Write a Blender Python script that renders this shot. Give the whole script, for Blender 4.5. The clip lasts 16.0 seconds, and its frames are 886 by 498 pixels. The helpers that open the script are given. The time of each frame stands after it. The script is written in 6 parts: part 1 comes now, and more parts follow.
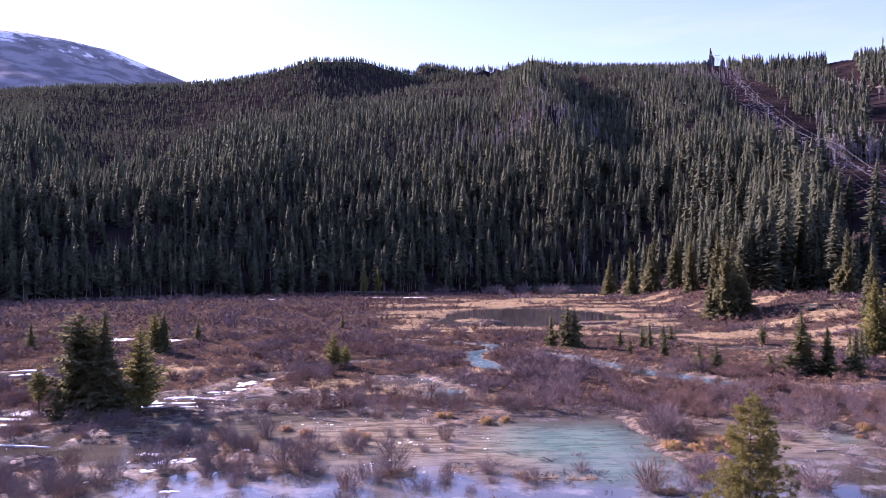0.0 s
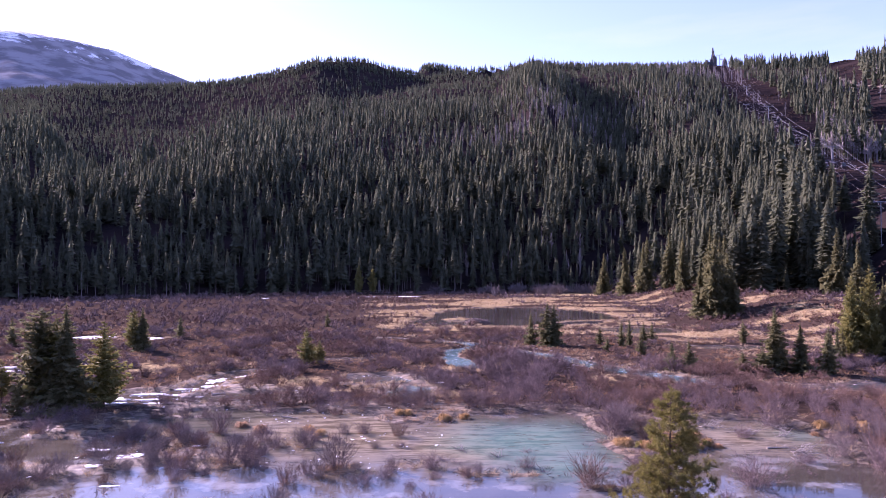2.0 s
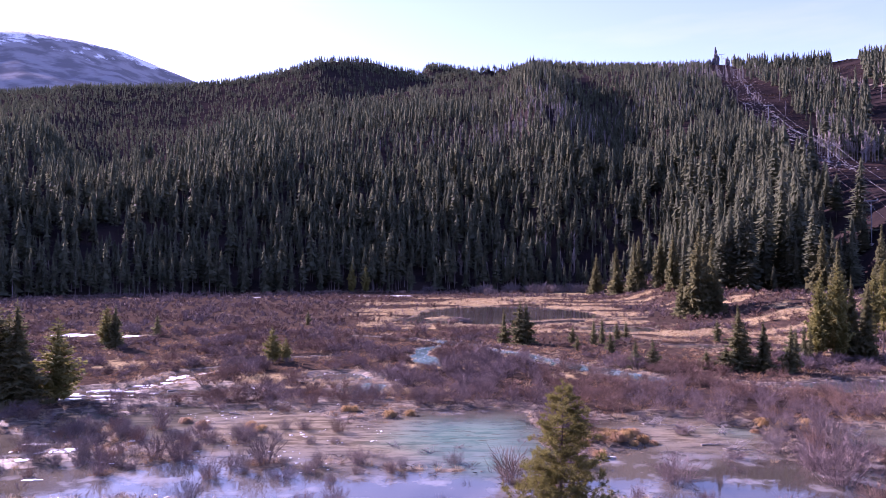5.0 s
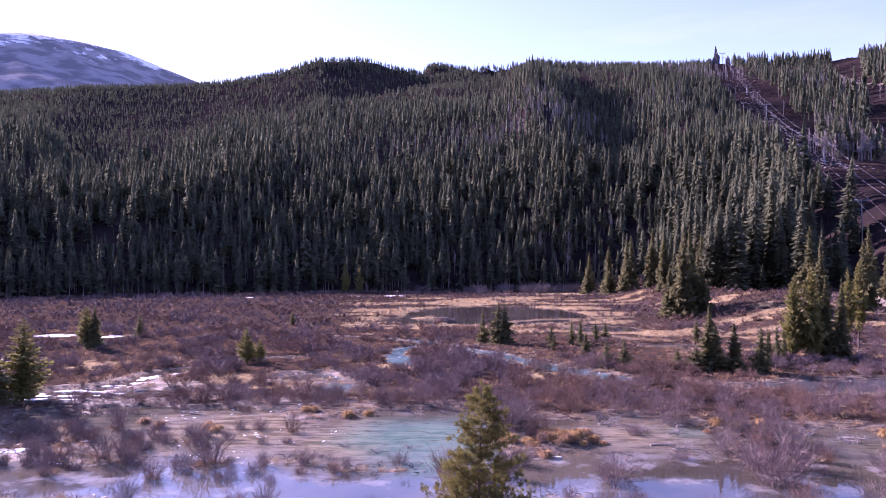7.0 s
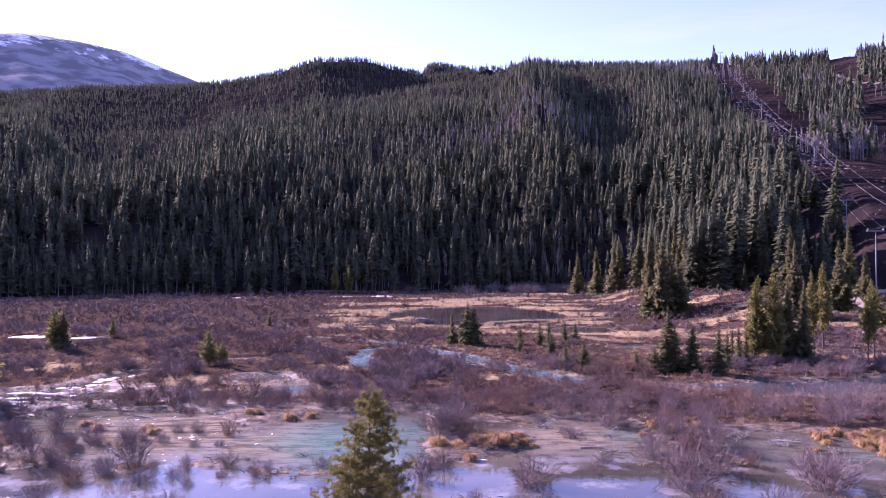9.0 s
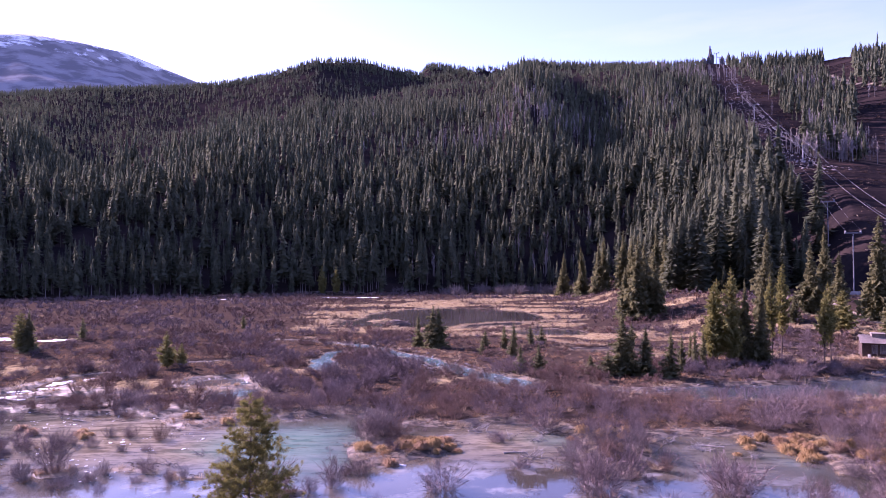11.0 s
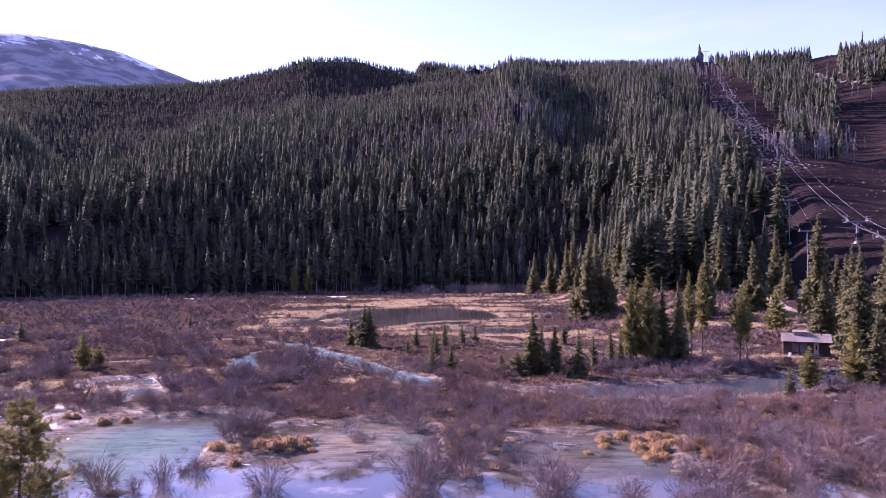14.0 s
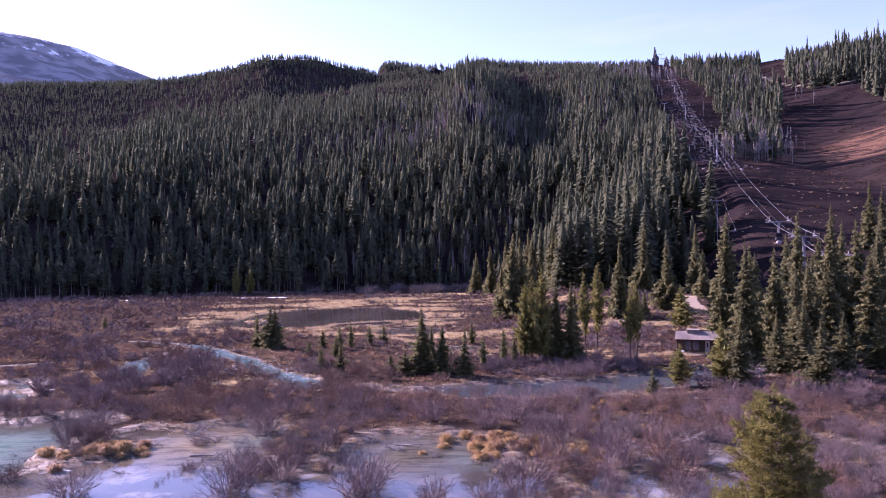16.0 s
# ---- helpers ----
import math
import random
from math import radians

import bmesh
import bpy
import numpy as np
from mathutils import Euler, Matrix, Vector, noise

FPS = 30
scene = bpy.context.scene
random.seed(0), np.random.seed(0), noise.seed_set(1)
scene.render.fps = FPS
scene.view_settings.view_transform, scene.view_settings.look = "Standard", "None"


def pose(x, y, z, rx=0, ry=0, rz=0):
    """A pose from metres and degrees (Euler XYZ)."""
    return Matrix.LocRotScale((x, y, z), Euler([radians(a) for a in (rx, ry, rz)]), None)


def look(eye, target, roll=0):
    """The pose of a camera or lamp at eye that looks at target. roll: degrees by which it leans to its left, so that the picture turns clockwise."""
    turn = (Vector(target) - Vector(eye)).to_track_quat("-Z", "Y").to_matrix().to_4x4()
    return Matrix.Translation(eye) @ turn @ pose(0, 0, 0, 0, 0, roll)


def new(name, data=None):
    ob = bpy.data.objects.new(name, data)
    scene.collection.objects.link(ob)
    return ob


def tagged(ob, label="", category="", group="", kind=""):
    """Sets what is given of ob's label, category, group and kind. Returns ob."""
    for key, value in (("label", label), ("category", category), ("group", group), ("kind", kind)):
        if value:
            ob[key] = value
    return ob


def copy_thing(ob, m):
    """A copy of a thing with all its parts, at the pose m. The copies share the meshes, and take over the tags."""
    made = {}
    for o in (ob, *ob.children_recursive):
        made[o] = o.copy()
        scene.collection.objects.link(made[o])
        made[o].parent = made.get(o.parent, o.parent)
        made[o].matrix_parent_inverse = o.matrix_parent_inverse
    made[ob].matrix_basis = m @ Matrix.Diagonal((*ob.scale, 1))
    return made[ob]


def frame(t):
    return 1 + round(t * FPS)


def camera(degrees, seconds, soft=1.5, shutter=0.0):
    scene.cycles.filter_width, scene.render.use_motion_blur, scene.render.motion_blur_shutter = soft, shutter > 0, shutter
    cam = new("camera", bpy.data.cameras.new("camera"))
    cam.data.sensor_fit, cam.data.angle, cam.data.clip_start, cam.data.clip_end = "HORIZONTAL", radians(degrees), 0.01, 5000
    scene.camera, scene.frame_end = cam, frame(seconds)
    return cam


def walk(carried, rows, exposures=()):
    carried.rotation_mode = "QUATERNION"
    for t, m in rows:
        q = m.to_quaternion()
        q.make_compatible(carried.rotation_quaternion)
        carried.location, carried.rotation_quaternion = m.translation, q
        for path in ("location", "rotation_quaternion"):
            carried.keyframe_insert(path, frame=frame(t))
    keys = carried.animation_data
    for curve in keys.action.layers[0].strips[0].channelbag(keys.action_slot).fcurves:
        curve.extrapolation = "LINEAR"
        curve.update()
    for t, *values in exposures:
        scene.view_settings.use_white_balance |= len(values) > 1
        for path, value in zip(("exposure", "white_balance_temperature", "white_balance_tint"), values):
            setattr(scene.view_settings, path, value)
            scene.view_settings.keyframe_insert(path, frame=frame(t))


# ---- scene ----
cam = camera(66.0, 16.0, 0.7)
METRES, EYE, TILT, LEAN, TURN = 54.0, 17.2, 0.9, 0.3, 0.0
ROWS = [
    (0.0, 0.0, 0.0, 0.0, 0.0, 0.0, -0.0),
    (0.5, 0.0227, 0.001, 0.0007, 0.1, 0.0, -0.0),
    (1.0, 0.0457, 0.0013, -0.0014, 0.2, -0.0, -0.02),
    (1.5, 0.0678, 0.0015, -0.0045, 0.29, 0.01, -0.04),
    (2.0, 0.0895, 0.0023, -0.0067, 0.38, 0.01, -0.06),
    (2.5, 0.1105, 0.0029, -0.0079, 0.46, 0.01, -0.07),
    (3.0, 0.1312, 0.0031, -0.0089, 0.55, 0.01, -0.08),
    (3.5, 0.1515, 0.0028, -0.0101, 0.63, 0.01, -0.1),
    (4.0, 0.1706, 0.0028, -0.012, 0.71, 0.01, -0.11),
    (6.5, 0.2696, -0.0005, -0.0127, 1.07, 0.0, -0.05),
    (7.0, 0.2951, -0.0007, -0.011, 1.13, -0.01, -0.02),
    (7.5, 0.3228, -0.0007, -0.0103, 1.19, -0.01, 0.01),
    (8.0, 0.3526, -0.0004, -0.0082, 1.24, -0.02, 0.04),
    (8.5, 0.3832, -0.0002, -0.0061, 1.28, -0.03, 0.06),
    (9.0, 0.414, 0.0001, -0.005, 1.31, -0.05, 0.04),
    (11.5, 0.5749, -0.0031, 0.0054, 1.4, -0.02, 0.08),
    (12.0, 0.6103, -0.0023, 0.0044, 1.39, -0.03, 0.11),
    (12.5, 0.6488, -0.0012, 0.0024, 1.37, -0.06, 0.14),
    (13.0, 0.6906, 0.0004, 0.0027, 1.34, -0.07, 0.15),
    (13.5, 0.7353, 0.0016, 0.0045, 1.31, -0.1, 0.17),
    (14.0, 0.7827, 0.0021, 0.0049, 1.27, -0.12, 0.2),
    (14.5, 0.8326, 0.003, 0.0051, 1.16, -0.13, 0.22),
    (15.0, 0.8848, 0.003, 0.0051, 0.2, -0.15, 0.24),
    (15.5, 0.9397, 0.0033, 0.0047, -0.57, -0.15, 0.27),
    (16.0, 0.9982, 0.003, 0.0056, -1.49, -0.15, 0.29),
]
walk(cam, [(t, pose(0, 0, EYE, TILT, LEAN, TURN) @ pose(METRES * x, METRES * y, METRES * z, 90 + pitch, roll, yaw)) for t, x, y, z, yaw, pitch, roll in ROWS],
     [(0.0, 1.76, 6020, 60), (4.0, 1.76, 5980, 66), (8.0, 1.78, 5940, 70), (13.0, 1.78, 5980, 72), (14.5, 1.76, 5980, 70), (16.0, 1.70, 6020, 62)])

# ---- light ----
SUN_AZ, SUN_EL = -50.0, 26.0      # degrees left of the view's axis, and above the horizon
world = bpy.data.worlds.new("sky")
scene.world = world
world.use_nodes = True
wn = world.node_tree.nodes
wl = world.node_tree.links
sky = wn.new("ShaderNodeTexSky")
sky.sky_type = "NISHITA"
sky.sun_disc = False
sky.sun_elevation = radians(SUN_EL)
sky.sun_rotation = radians(SUN_AZ)
sky.altitude = 2900
sky.air_density, sky.dust_density, sky.ozone_density = 1.0, 1.5, 1.4
wn["Background"].inputs["Strength"].default_value = 0.122
# thin cirrus over the blue
wc = wn.new("ShaderNodeTexCoord")
wm = wn.new("ShaderNodeMapping")
wm.inputs["Scale"].default_value = (1.6, 1.6, 9.0)
wm.inputs["Rotation"].default_value = (0.25, 0.35, 0.0)
wnoise = wn.new("ShaderNodeTexNoise")
wnoise.inputs["Scale"].default_value, wnoise.inputs["Detail"].default_value, wnoise.inputs["Roughness"].default_value = 1.4, 6.0, 0.55
wramp = wn.new("ShaderNodeMapRange")
wramp.inputs["From Min"].default_value, wramp.inputs["From Max"].default_value, wramp.inputs["To Max"].default_value = 0.52, 0.80, 0.20
wmix = wn.new("ShaderNodeMix")
wmix.data_type = "RGBA"
wmix.inputs[7].default_value = (3.6, 3.7, 3.9, 1.0)
wl.new(wc.outputs["Generated"], wm.inputs["Vector"])
wl.new(wm.outputs["Vector"], wnoise.inputs["Vector"])
wl.new(wnoise.outputs["Fac"], wramp.inputs["Value"])
wl.new(wramp.outputs["Result"], wmix.inputs[0])
wl.new(sky.outputs[0], wmix.inputs[6])
wl.new(wmix.outputs[2], wn["Background"].inputs["Color"])
sun_data = bpy.data.lights.new("sun", "SUN")
sun_data.energy, sun_data.angle, sun_data.color = 4.8, radians(0.6), (1.0, 0.92, 0.82)
sun = new("sun", sun_data)
sun_way = Vector((math.sin(radians(SUN_AZ)) * math.cos(radians(SUN_EL)), math.cos(radians(SUN_AZ)) * math.cos(radians(SUN_EL)), math.sin(radians(SUN_EL))))
sun.matrix_basis = look(sun_way * 300, (0, 0, 0))


# ---- materials ----
class Nodes:
    """A small wrapper for node materials."""

    def __init__(self, name):
        self.mat = bpy.data.materials.new(name)
        self.mat.use_nodes = True
        self.tree = self.mat.node_tree
        self.bsdf = self.tree.nodes["Principled BSDF"]

    def node(self, kind, **kw):
        n = self.tree.nodes.new(kind)
        for k, v in kw.items():
            if k in ("operation", "blend_type", "data_type", "attribute_name", "noise_dimensions", "feature"):
                setattr(n, k, v)
            else:
                n.inputs[k.replace("_", " ")].default_value = v
        return n

    def link(self, a, b):
        self.tree.links.new(a, b)

    def coords(self):
        return self.tree.nodes.new("ShaderNodeNewGeometry").outputs["Position"]

    def noise(self, scale, detail=4.0, rough=0.55, local=False, stretch=None):
        n = self.tree.nodes.new("ShaderNodeTexNoise")
        n.inputs["Scale"].default_value, n.inputs["Detail"].default_value, n.inputs["Roughness"].default_value = scale, detail, rough
        src = self.tree.nodes.new("ShaderNodeTexCoord").outputs["Object"] if local else self.coords()
        if stretch:
            m = self.tree.nodes.new("ShaderNodeMapping")
            m.inputs["Scale"].default_value = stretch
            self.link(src, m.inputs["Vector"])
            src = m.outputs["Vector"]
        self.link(src, n.inputs["Vector"])
        return n.outputs["Fac"]

    def span(self, fac, lo, hi):
        m = self.tree.nodes.new("ShaderNodeMapRange")
        m.interpolation_type = "SMOOTHSTEP"
        m.inputs["From Min"].default_value, m.inputs["From Max"].default_value = lo, hi
        self.link(fac, m.inputs["Value"])
        return m.outputs["Result"]

    def mix(self, fac, a, b):
        m = self.tree.nodes.new("ShaderNodeMix")
        m.data_type = "RGBA"
        for src, sock in ((fac, m.inputs[0]), (a, m.inputs[6]), (b, m.inputs[7])):
            if isinstance(src, (int, float)):
                sock.default_value = src
            elif isinstance(src, tuple):
                sock.default_value = (*src, 1.0)
            else:
                self.link(src, sock)
        return m.outputs[2]

    def math(self, op, a, b):
        m = self.tree.nodes.new("ShaderNodeMath")
        m.operation = op
        for src, sock in ((a, m.inputs[0]), (b, m.inputs[1])):
            if isinstance(src, (int, float)):
                sock.default_value = src
            else:
                self.link(src, sock)
        return m.outputs[0]

    def island(self):
        return self.tree.nodes.new("ShaderNodeNewGeometry").outputs["Random Per Island"]

    def object_random(self):
        return self.tree.nodes.new("ShaderNodeObjectInfo").outputs["Random"]

    def channel(self, name):
        n = self.tree.nodes.new("ShaderNodeAttribute")
        n.attribute_name = name
        s = self.tree.nodes.new("ShaderNodeSeparateColor")
        self.link(n.outputs["Color"], s.inputs["Color"])
        return s.outputs

    def bump(self, height, strength=0.4, distance=0.05):
        b = self.tree.nodes.new("ShaderNodeBump")
        b.inputs["Strength"].default_value, b.inputs["Distance"].default_value = strength, distance
        self.link(height, b.inputs["Height"])
        self.link(b.outputs["Normal"], self.bsdf.inputs["Normal"])

    def done(self, colour, rough=0.8, metal=0.0, spec=0.3):
        for src, key in ((colour, "Base Color"), (rough, "Roughness"), (metal, "Metallic"), (spec, "Specular IOR Level")):
            sock = self.bsdf.inputs[key]
            if isinstance(src, (int, float)):
                sock.default_value = src
            elif isinstance(src, tuple):
                sock.default_value = (*src, 1.0)
            else:
                self.link(src, sock)
        return self.mat


def simple(name, a, b, scale=3.0, rough=0.8, metal=0.0, bump=0.0, local=True, stretch=None, spec=0.3):
    """Two tones mixed by coarse and fine grain, with a little relief."""
    m = Nodes(name)
    n1 = m.noise(scale, 5.0, 0.6, local, stretch)
    n2 = m.noise(scale * 7.3, 3.0, 0.6, local, stretch)
    f = m.math("ADD", m.math("MULTIPLY", n1, 0.65), m.math("MULTIPLY", n2, 0.35))
    if bump:
        m.bump(n2, bump, 0.03)
    return m.done(m.mix(m.span(f, 0.35, 0.66), a, b), rough, metal, spec)


def foliage(name, a, b, c, scale, island=0.45, thin=0.0):
    """Leaves or needles: tone per plant by place, and per spray by island."""
    m = Nodes(name)
    by_place = m.span(m.noise(scale, 2.0), 0.3, 0.7)
    tone = m.mix(by_place, a, b)
    tone = m.mix(m.math("MULTIPLY", m.island(), island), tone, c)
    out = m.done(tone, 0.8, 0.0, 0.1)
    if thin:
        t = m.tree.nodes.new("ShaderNodeBsdfTranslucent")
        m.link(tone, t.inputs["Color"])
        mixer = m.tree.nodes.new("ShaderNodeMixShader")
        mixer.inputs["Fac"].default_value = thin
        m.link(m.bsdf.outputs[0], mixer.inputs[1])
        m.link(t.outputs[0], mixer.inputs[2])
        m.link(mixer.outputs[0], m.tree.nodes["Material Output"].inputs["Surface"])
    return out


def ground_material():
    m = Nodes("valley_soil")
    straw, mud, hill = m.channel("zone")[0], m.channel("zone")[1], m.channel("zone")[2]
    snow, track = m.channel("cover")[0], m.channel("cover")[1]
    big, mid, fine = m.noise(0.12, 4.0), m.noise(0.9, 5.0, 0.65), m.noise(7.0, 4.0, 0.7)
    rust = m.mix(m.span(mid, 0.35, 0.68), (0.034, 0.025, 0.021), (0.072, 0.050, 0.037))
    rust = m.mix(m.span(fine, 0.5, 0.95), rust, (0.17, 0.115, 0.066))
    gold = m.mix(m.span(fine, 0.35, 0.7), (0.235, 0.17, 0.083), (0.43, 0.345, 0.19))
    gold = m.mix(m.span(m.noise(0.4, 6.0, 0.72, False, (0.45, 1.5, 1.0)), 0.52, 0.64), gold, (0.14, 0.092, 0.050))
    silt = m.mix(m.span(m.noise(0.8, 8.0, 0.76, False, (0.6, 1.8, 1.0)), 0.43, 0.55), (0.205, 0.164, 0.116), (0.048, 0.037, 0.028))
    # run and forest floor: near-black soil colour stands in for the trees' shade
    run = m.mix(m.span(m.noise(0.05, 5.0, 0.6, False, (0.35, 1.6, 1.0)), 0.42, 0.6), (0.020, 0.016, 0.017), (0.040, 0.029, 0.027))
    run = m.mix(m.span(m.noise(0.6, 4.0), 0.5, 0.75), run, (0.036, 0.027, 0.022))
    def ragged(v, w=0.5):
        return m.span(m.math("ADD", v, m.math("MULTIPLY", m.math("SUBTRACT", mid, 0.5), w)), 0.35, 0.65)
    col = m.mix(ragged(straw, 0.9), rust, gold)
    col = m.mix(ragged(mud, 0.8), col, silt)
    # lighter rust streaks paint the sunlit grass of the run into its colour
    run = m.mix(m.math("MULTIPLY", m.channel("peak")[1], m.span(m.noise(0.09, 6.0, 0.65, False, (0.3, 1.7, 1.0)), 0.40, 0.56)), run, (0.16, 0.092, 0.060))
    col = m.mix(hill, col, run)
    rock = m.channel("cover")[2]
    col = m.mix(rock, col, m.mix(m.span(m.noise(0.01, 5.0), 0.4, 0.6), (0.16, 0.16, 0.17), (0.27, 0.27, 0.28)))
    col = m.mix(ragged(track, 0.4), col, (0.33, 0.275, 0.20))
    col = m.mix(ragged(snow, 1.1), col, (0.82, 0.83, 0.86))
    drift = m.math("ADD", m.noise(0.006, 8.0, 0.68), m.math("MULTIPLY", m.channel("peak")[0], 0.22))
    col = m.mix(m.math("MULTIPLY", m.span(drift, 0.66, 0.76), m.span(m.channel("peak")[0], 0.02, 0.2)), col, (0.80, 0.82, 0.86))
    m.bump(m.math("ADD", fine, m.math("MULTIPLY", mid, 2.0)), 0.5, 0.12)
    return m.done(col, m.math("SUBTRACT", 0.92, m.math("MULTIPLY", ragged(mud, 0.8), m.math("MULTIPLY", m.span(m.noise(0.35, 5.0), 0.4, 0.6), 0.38))), 0.0, m.math("MULTIPLY", ragged(mud, 0.8), 0.16))


def water_material(name, deep, pale, ice, ice_glint_lo, ice_glint_hi, rough=0.04, ripple=0.15, ripple_scale=2.0, patch=0.12, silt=(), rapids=()):
    """Still or running water with silt in it, and pale patches: thin ice on ponds, painted glints on the river."""
    m = Nodes(name)
    sheet = m.span(m.noise(patch, 5.0, 0.6), ice_glint_lo, ice_glint_hi)
    if rapids:
        split = m.tree.nodes.new("ShaderNodeSeparateXYZ")
        m.link(m.coords(), split.inputs[0])
        sheet = m.math("MULTIPLY", sheet, m.math("ADD", m.math("MULTIPLY", m.math("MAXIMUM", m.span(split.outputs["X"], rapids[1], rapids[0]), m.math("MULTIPLY", m.span(split.outputs["X"], 93.0, 99.0), m.span(split.outputs["X"], 112.0, 106.0))), 0.93), 0.07))
    tone = m.mix(m.span(m.noise(0.07, 3.0), 0.4, 0.6), deep, pale)
    frost = 0.0
    if rapids:
        tone = m.mix(m.span(split.outputs["X"], rapids[1], rapids[0]), (0.060, 0.073, 0.080), tone)
        muddy = m.span(split.outputs["X"], 4.0, -6.0)
        tone = m.mix(muddy, tone, (0.085, 0.070, 0.055))
        sheet = m.math("MULTIPLY", sheet, m.math("SUBTRACT", 1.0, m.math("MULTIPLY", muddy, 0.6)))
    if silt:
        for spot, reach, low, high in silt:
            d = m.tree.nodes.new("ShaderNodeVectorMath")
            d.operation = "DISTANCE"
            d.inputs[1].default_value = spot
            m.link(m.coords(), d.inputs[0])
            near = m.span(m.math("ADD", d.outputs["Value"], m.math("MULTIPLY", m.noise(0.2, 4.0), 6.0)), reach + 6.0, reach - 3.0)
            frost = m.math("MAXIMUM", frost, near)
            tone = m.mix(near, tone, m.mix(m.span(m.noise(0.55, 8.0, 0.72, False, (0.45, 1.7, 1.0)), 0.40, 0.58), low, high))
    if silt:
        sheet = m.math("MULTIPLY", sheet, m.math("SUBTRACT", 1.0, frost))
    tone = m.mix(sheet, tone, ice)
    r = m.math("ADD", m.math("MULTIPLY", sheet, 0.10), rough)
    gloss = 0.5
    if silt:
        r = m.math("ADD", r, m.math("MULTIPLY", frost, 0.22))
        gloss = m.math("SUBTRACT", 0.5, m.math("MULTIPLY", frost, 0.49))
    if silt:
        scum = m.span(m.noise(0.9, 7.0, 0.75, False, (0.5, 1.5, 1.0)), 0.55, 0.62)
        tone = m.mix(m.math("MULTIPLY", scum, m.math("MULTIPLY", frost, 0.7)), tone, (0.055, 0.043, 0.032))
        rime = m.span(m.noise(0.33, 9.0, 0.78, False, (0.5, 1.3, 1.0)), 0.63, 0.67)
        tone = m.mix(m.math("MULTIPLY", rime, m.math("MULTIPLY", frost, 0.55)), tone, (0.42, 0.40, 0.38))
    m.bump(m.noise(ripple_scale, 3.0, 0.6), ripple, 0.03)
    return m.done(tone, r, 0.0, gloss)


M_GROUND = ground_material()
TAN, TEAL, DRAB = ((0.088, 0.071, 0.044), (0.220, 0.186, 0.126)), ((0.060, 0.118, 0.098), (0.116, 0.172, 0.142)), ((0.042, 0.038, 0.025), (0.098, 0.090, 0.062))
SILT = [((-22, 70, 0), 13.0, *DRAB), ((-6, 66, 0), 11.0, *TAN), ((6, 62, 0), 9.0, *TAN), ((33, 64, 0), 7.0, *TAN), ((53, 60, 0), 7.0, *DRAB), ((12.5, 64, 0), 8.5, *TEAL), ((14, 56, 0), 5.0, *TEAL), ((38, 65, 0), 2.2, *TEAL), ((57, 58, 0), 1.0, *TEAL)]
# thin ice, its pale tone also painting white sky reflection on the front water
M_POND = water_material("silty_pond_water", (0.050, 0.044, 0.035), (0.095, 0.084, 0.065), (0.215, 0.21, 0.197), 0.50, 0.68, 0.03, 0.045, 1.4, 0.22, SILT)
# the river's pale patches are white sparkle painted into the water colour
M_RIVER = water_material("river_water", (0.06, 0.12, 0.13), (0.12, 0.21, 0.23), (0.46, 0.52, 0.54), 0.54, 0.70, 0.05, 0.36, 2.4, 1.5, (), (44, 60))
M_FARPOND = water_material("dark_pond_water", (0.055, 0.05, 0.045), (0.09, 0.08, 0.07), (0.2, 0.19, 0.18), 0.62, 0.75, 0.06, 0.1, 1.2)
M_WOODS = foliage("forest_needles", (0.050, 0.063, 0.042), (0.136, 0.156, 0.094), (0.172, 0.182, 0.110), 0.22, 0.45, 0.45)
M_SPRUCE = foliage("spruce_needles", (0.078, 0.088, 0.046), (0.150, 0.153, 0.072), (0.245, 0.232, 0.110), 0.45, 0.55, 0.48)
M_PINE = foliage("pine_needles", (0.15, 0.152, 0.048), (0.22, 0.212, 0.068), (0.30, 0.275, 0.10), 0.7, 0.5, 0.3)
M_OLIVE = foliage("olive_pine_needles", (0.100, 0.102, 0.030), (0.175, 0.166, 0.048), (0.29, 0.26, 0.085), 0.9, 0.6, 0.36)
M_WILLOW = foliage("willow_stems", (0.064, 0.045, 0.045), (0.165, 0.117, 0.114), (0.33, 0.258, 0.245), 0.3, 0.6)
M_REDTWIG = foliage("red_willow_stems", (0.076, 0.040, 0.033), (0.175, 0.104, 0.078), (0.33, 0.235, 0.18), 0.3, 0.6)
M_PALETWIG = foliage("pale_willow_stems", (0.095, 0.076, 0.074), (0.165, 0.137, 0.132), (0.29, 0.248, 0.235), 0.3, 0.55)
M_GREYTWIG = foliage("dead_branches", (0.19, 0.17, 0.155), (0.29, 0.265, 0.245), (0.38, 0.35, 0.33), 0.7, 0.5)
M_RUSTGRASS = foliage("rust_grass", (0.20, 0.112, 0.062), (0.29, 0.175, 0.092), (0.42, 0.28, 0.155), 0.35, 0.6, 0.2)
M_RUNGRASS = foliage("run_grass", (0.058, 0.036, 0.028), (0.105, 0.065, 0.042), (0.16, 0.105, 0.068), 0.03, 0.6)
M_SEDGE = foliage("dry_sedge", (0.34, 0.25, 0.138), (0.48, 0.37, 0.22), (0.60, 0.49, 0.32), 0.5, 0.6, 0.2)
M_TUSSOCK = foliage("tussock_grass", (0.25, 0.14, 0.052), (0.36, 0.225, 0.088), (0.47, 0.33, 0.155), 0.8, 0.6, 0.2)
M_BARK = simple("bark", (0.07, 0.05, 0.042), (0.17, 0.13, 0.11), 5.0, 0.95, 0, 0.5)
M_TRUNK = foliage("pale_trunks", (0.16, 0.13, 0.12), (0.26, 0.22, 0.20), (0.32, 0.28, 0.26), 0.3, 0.5)
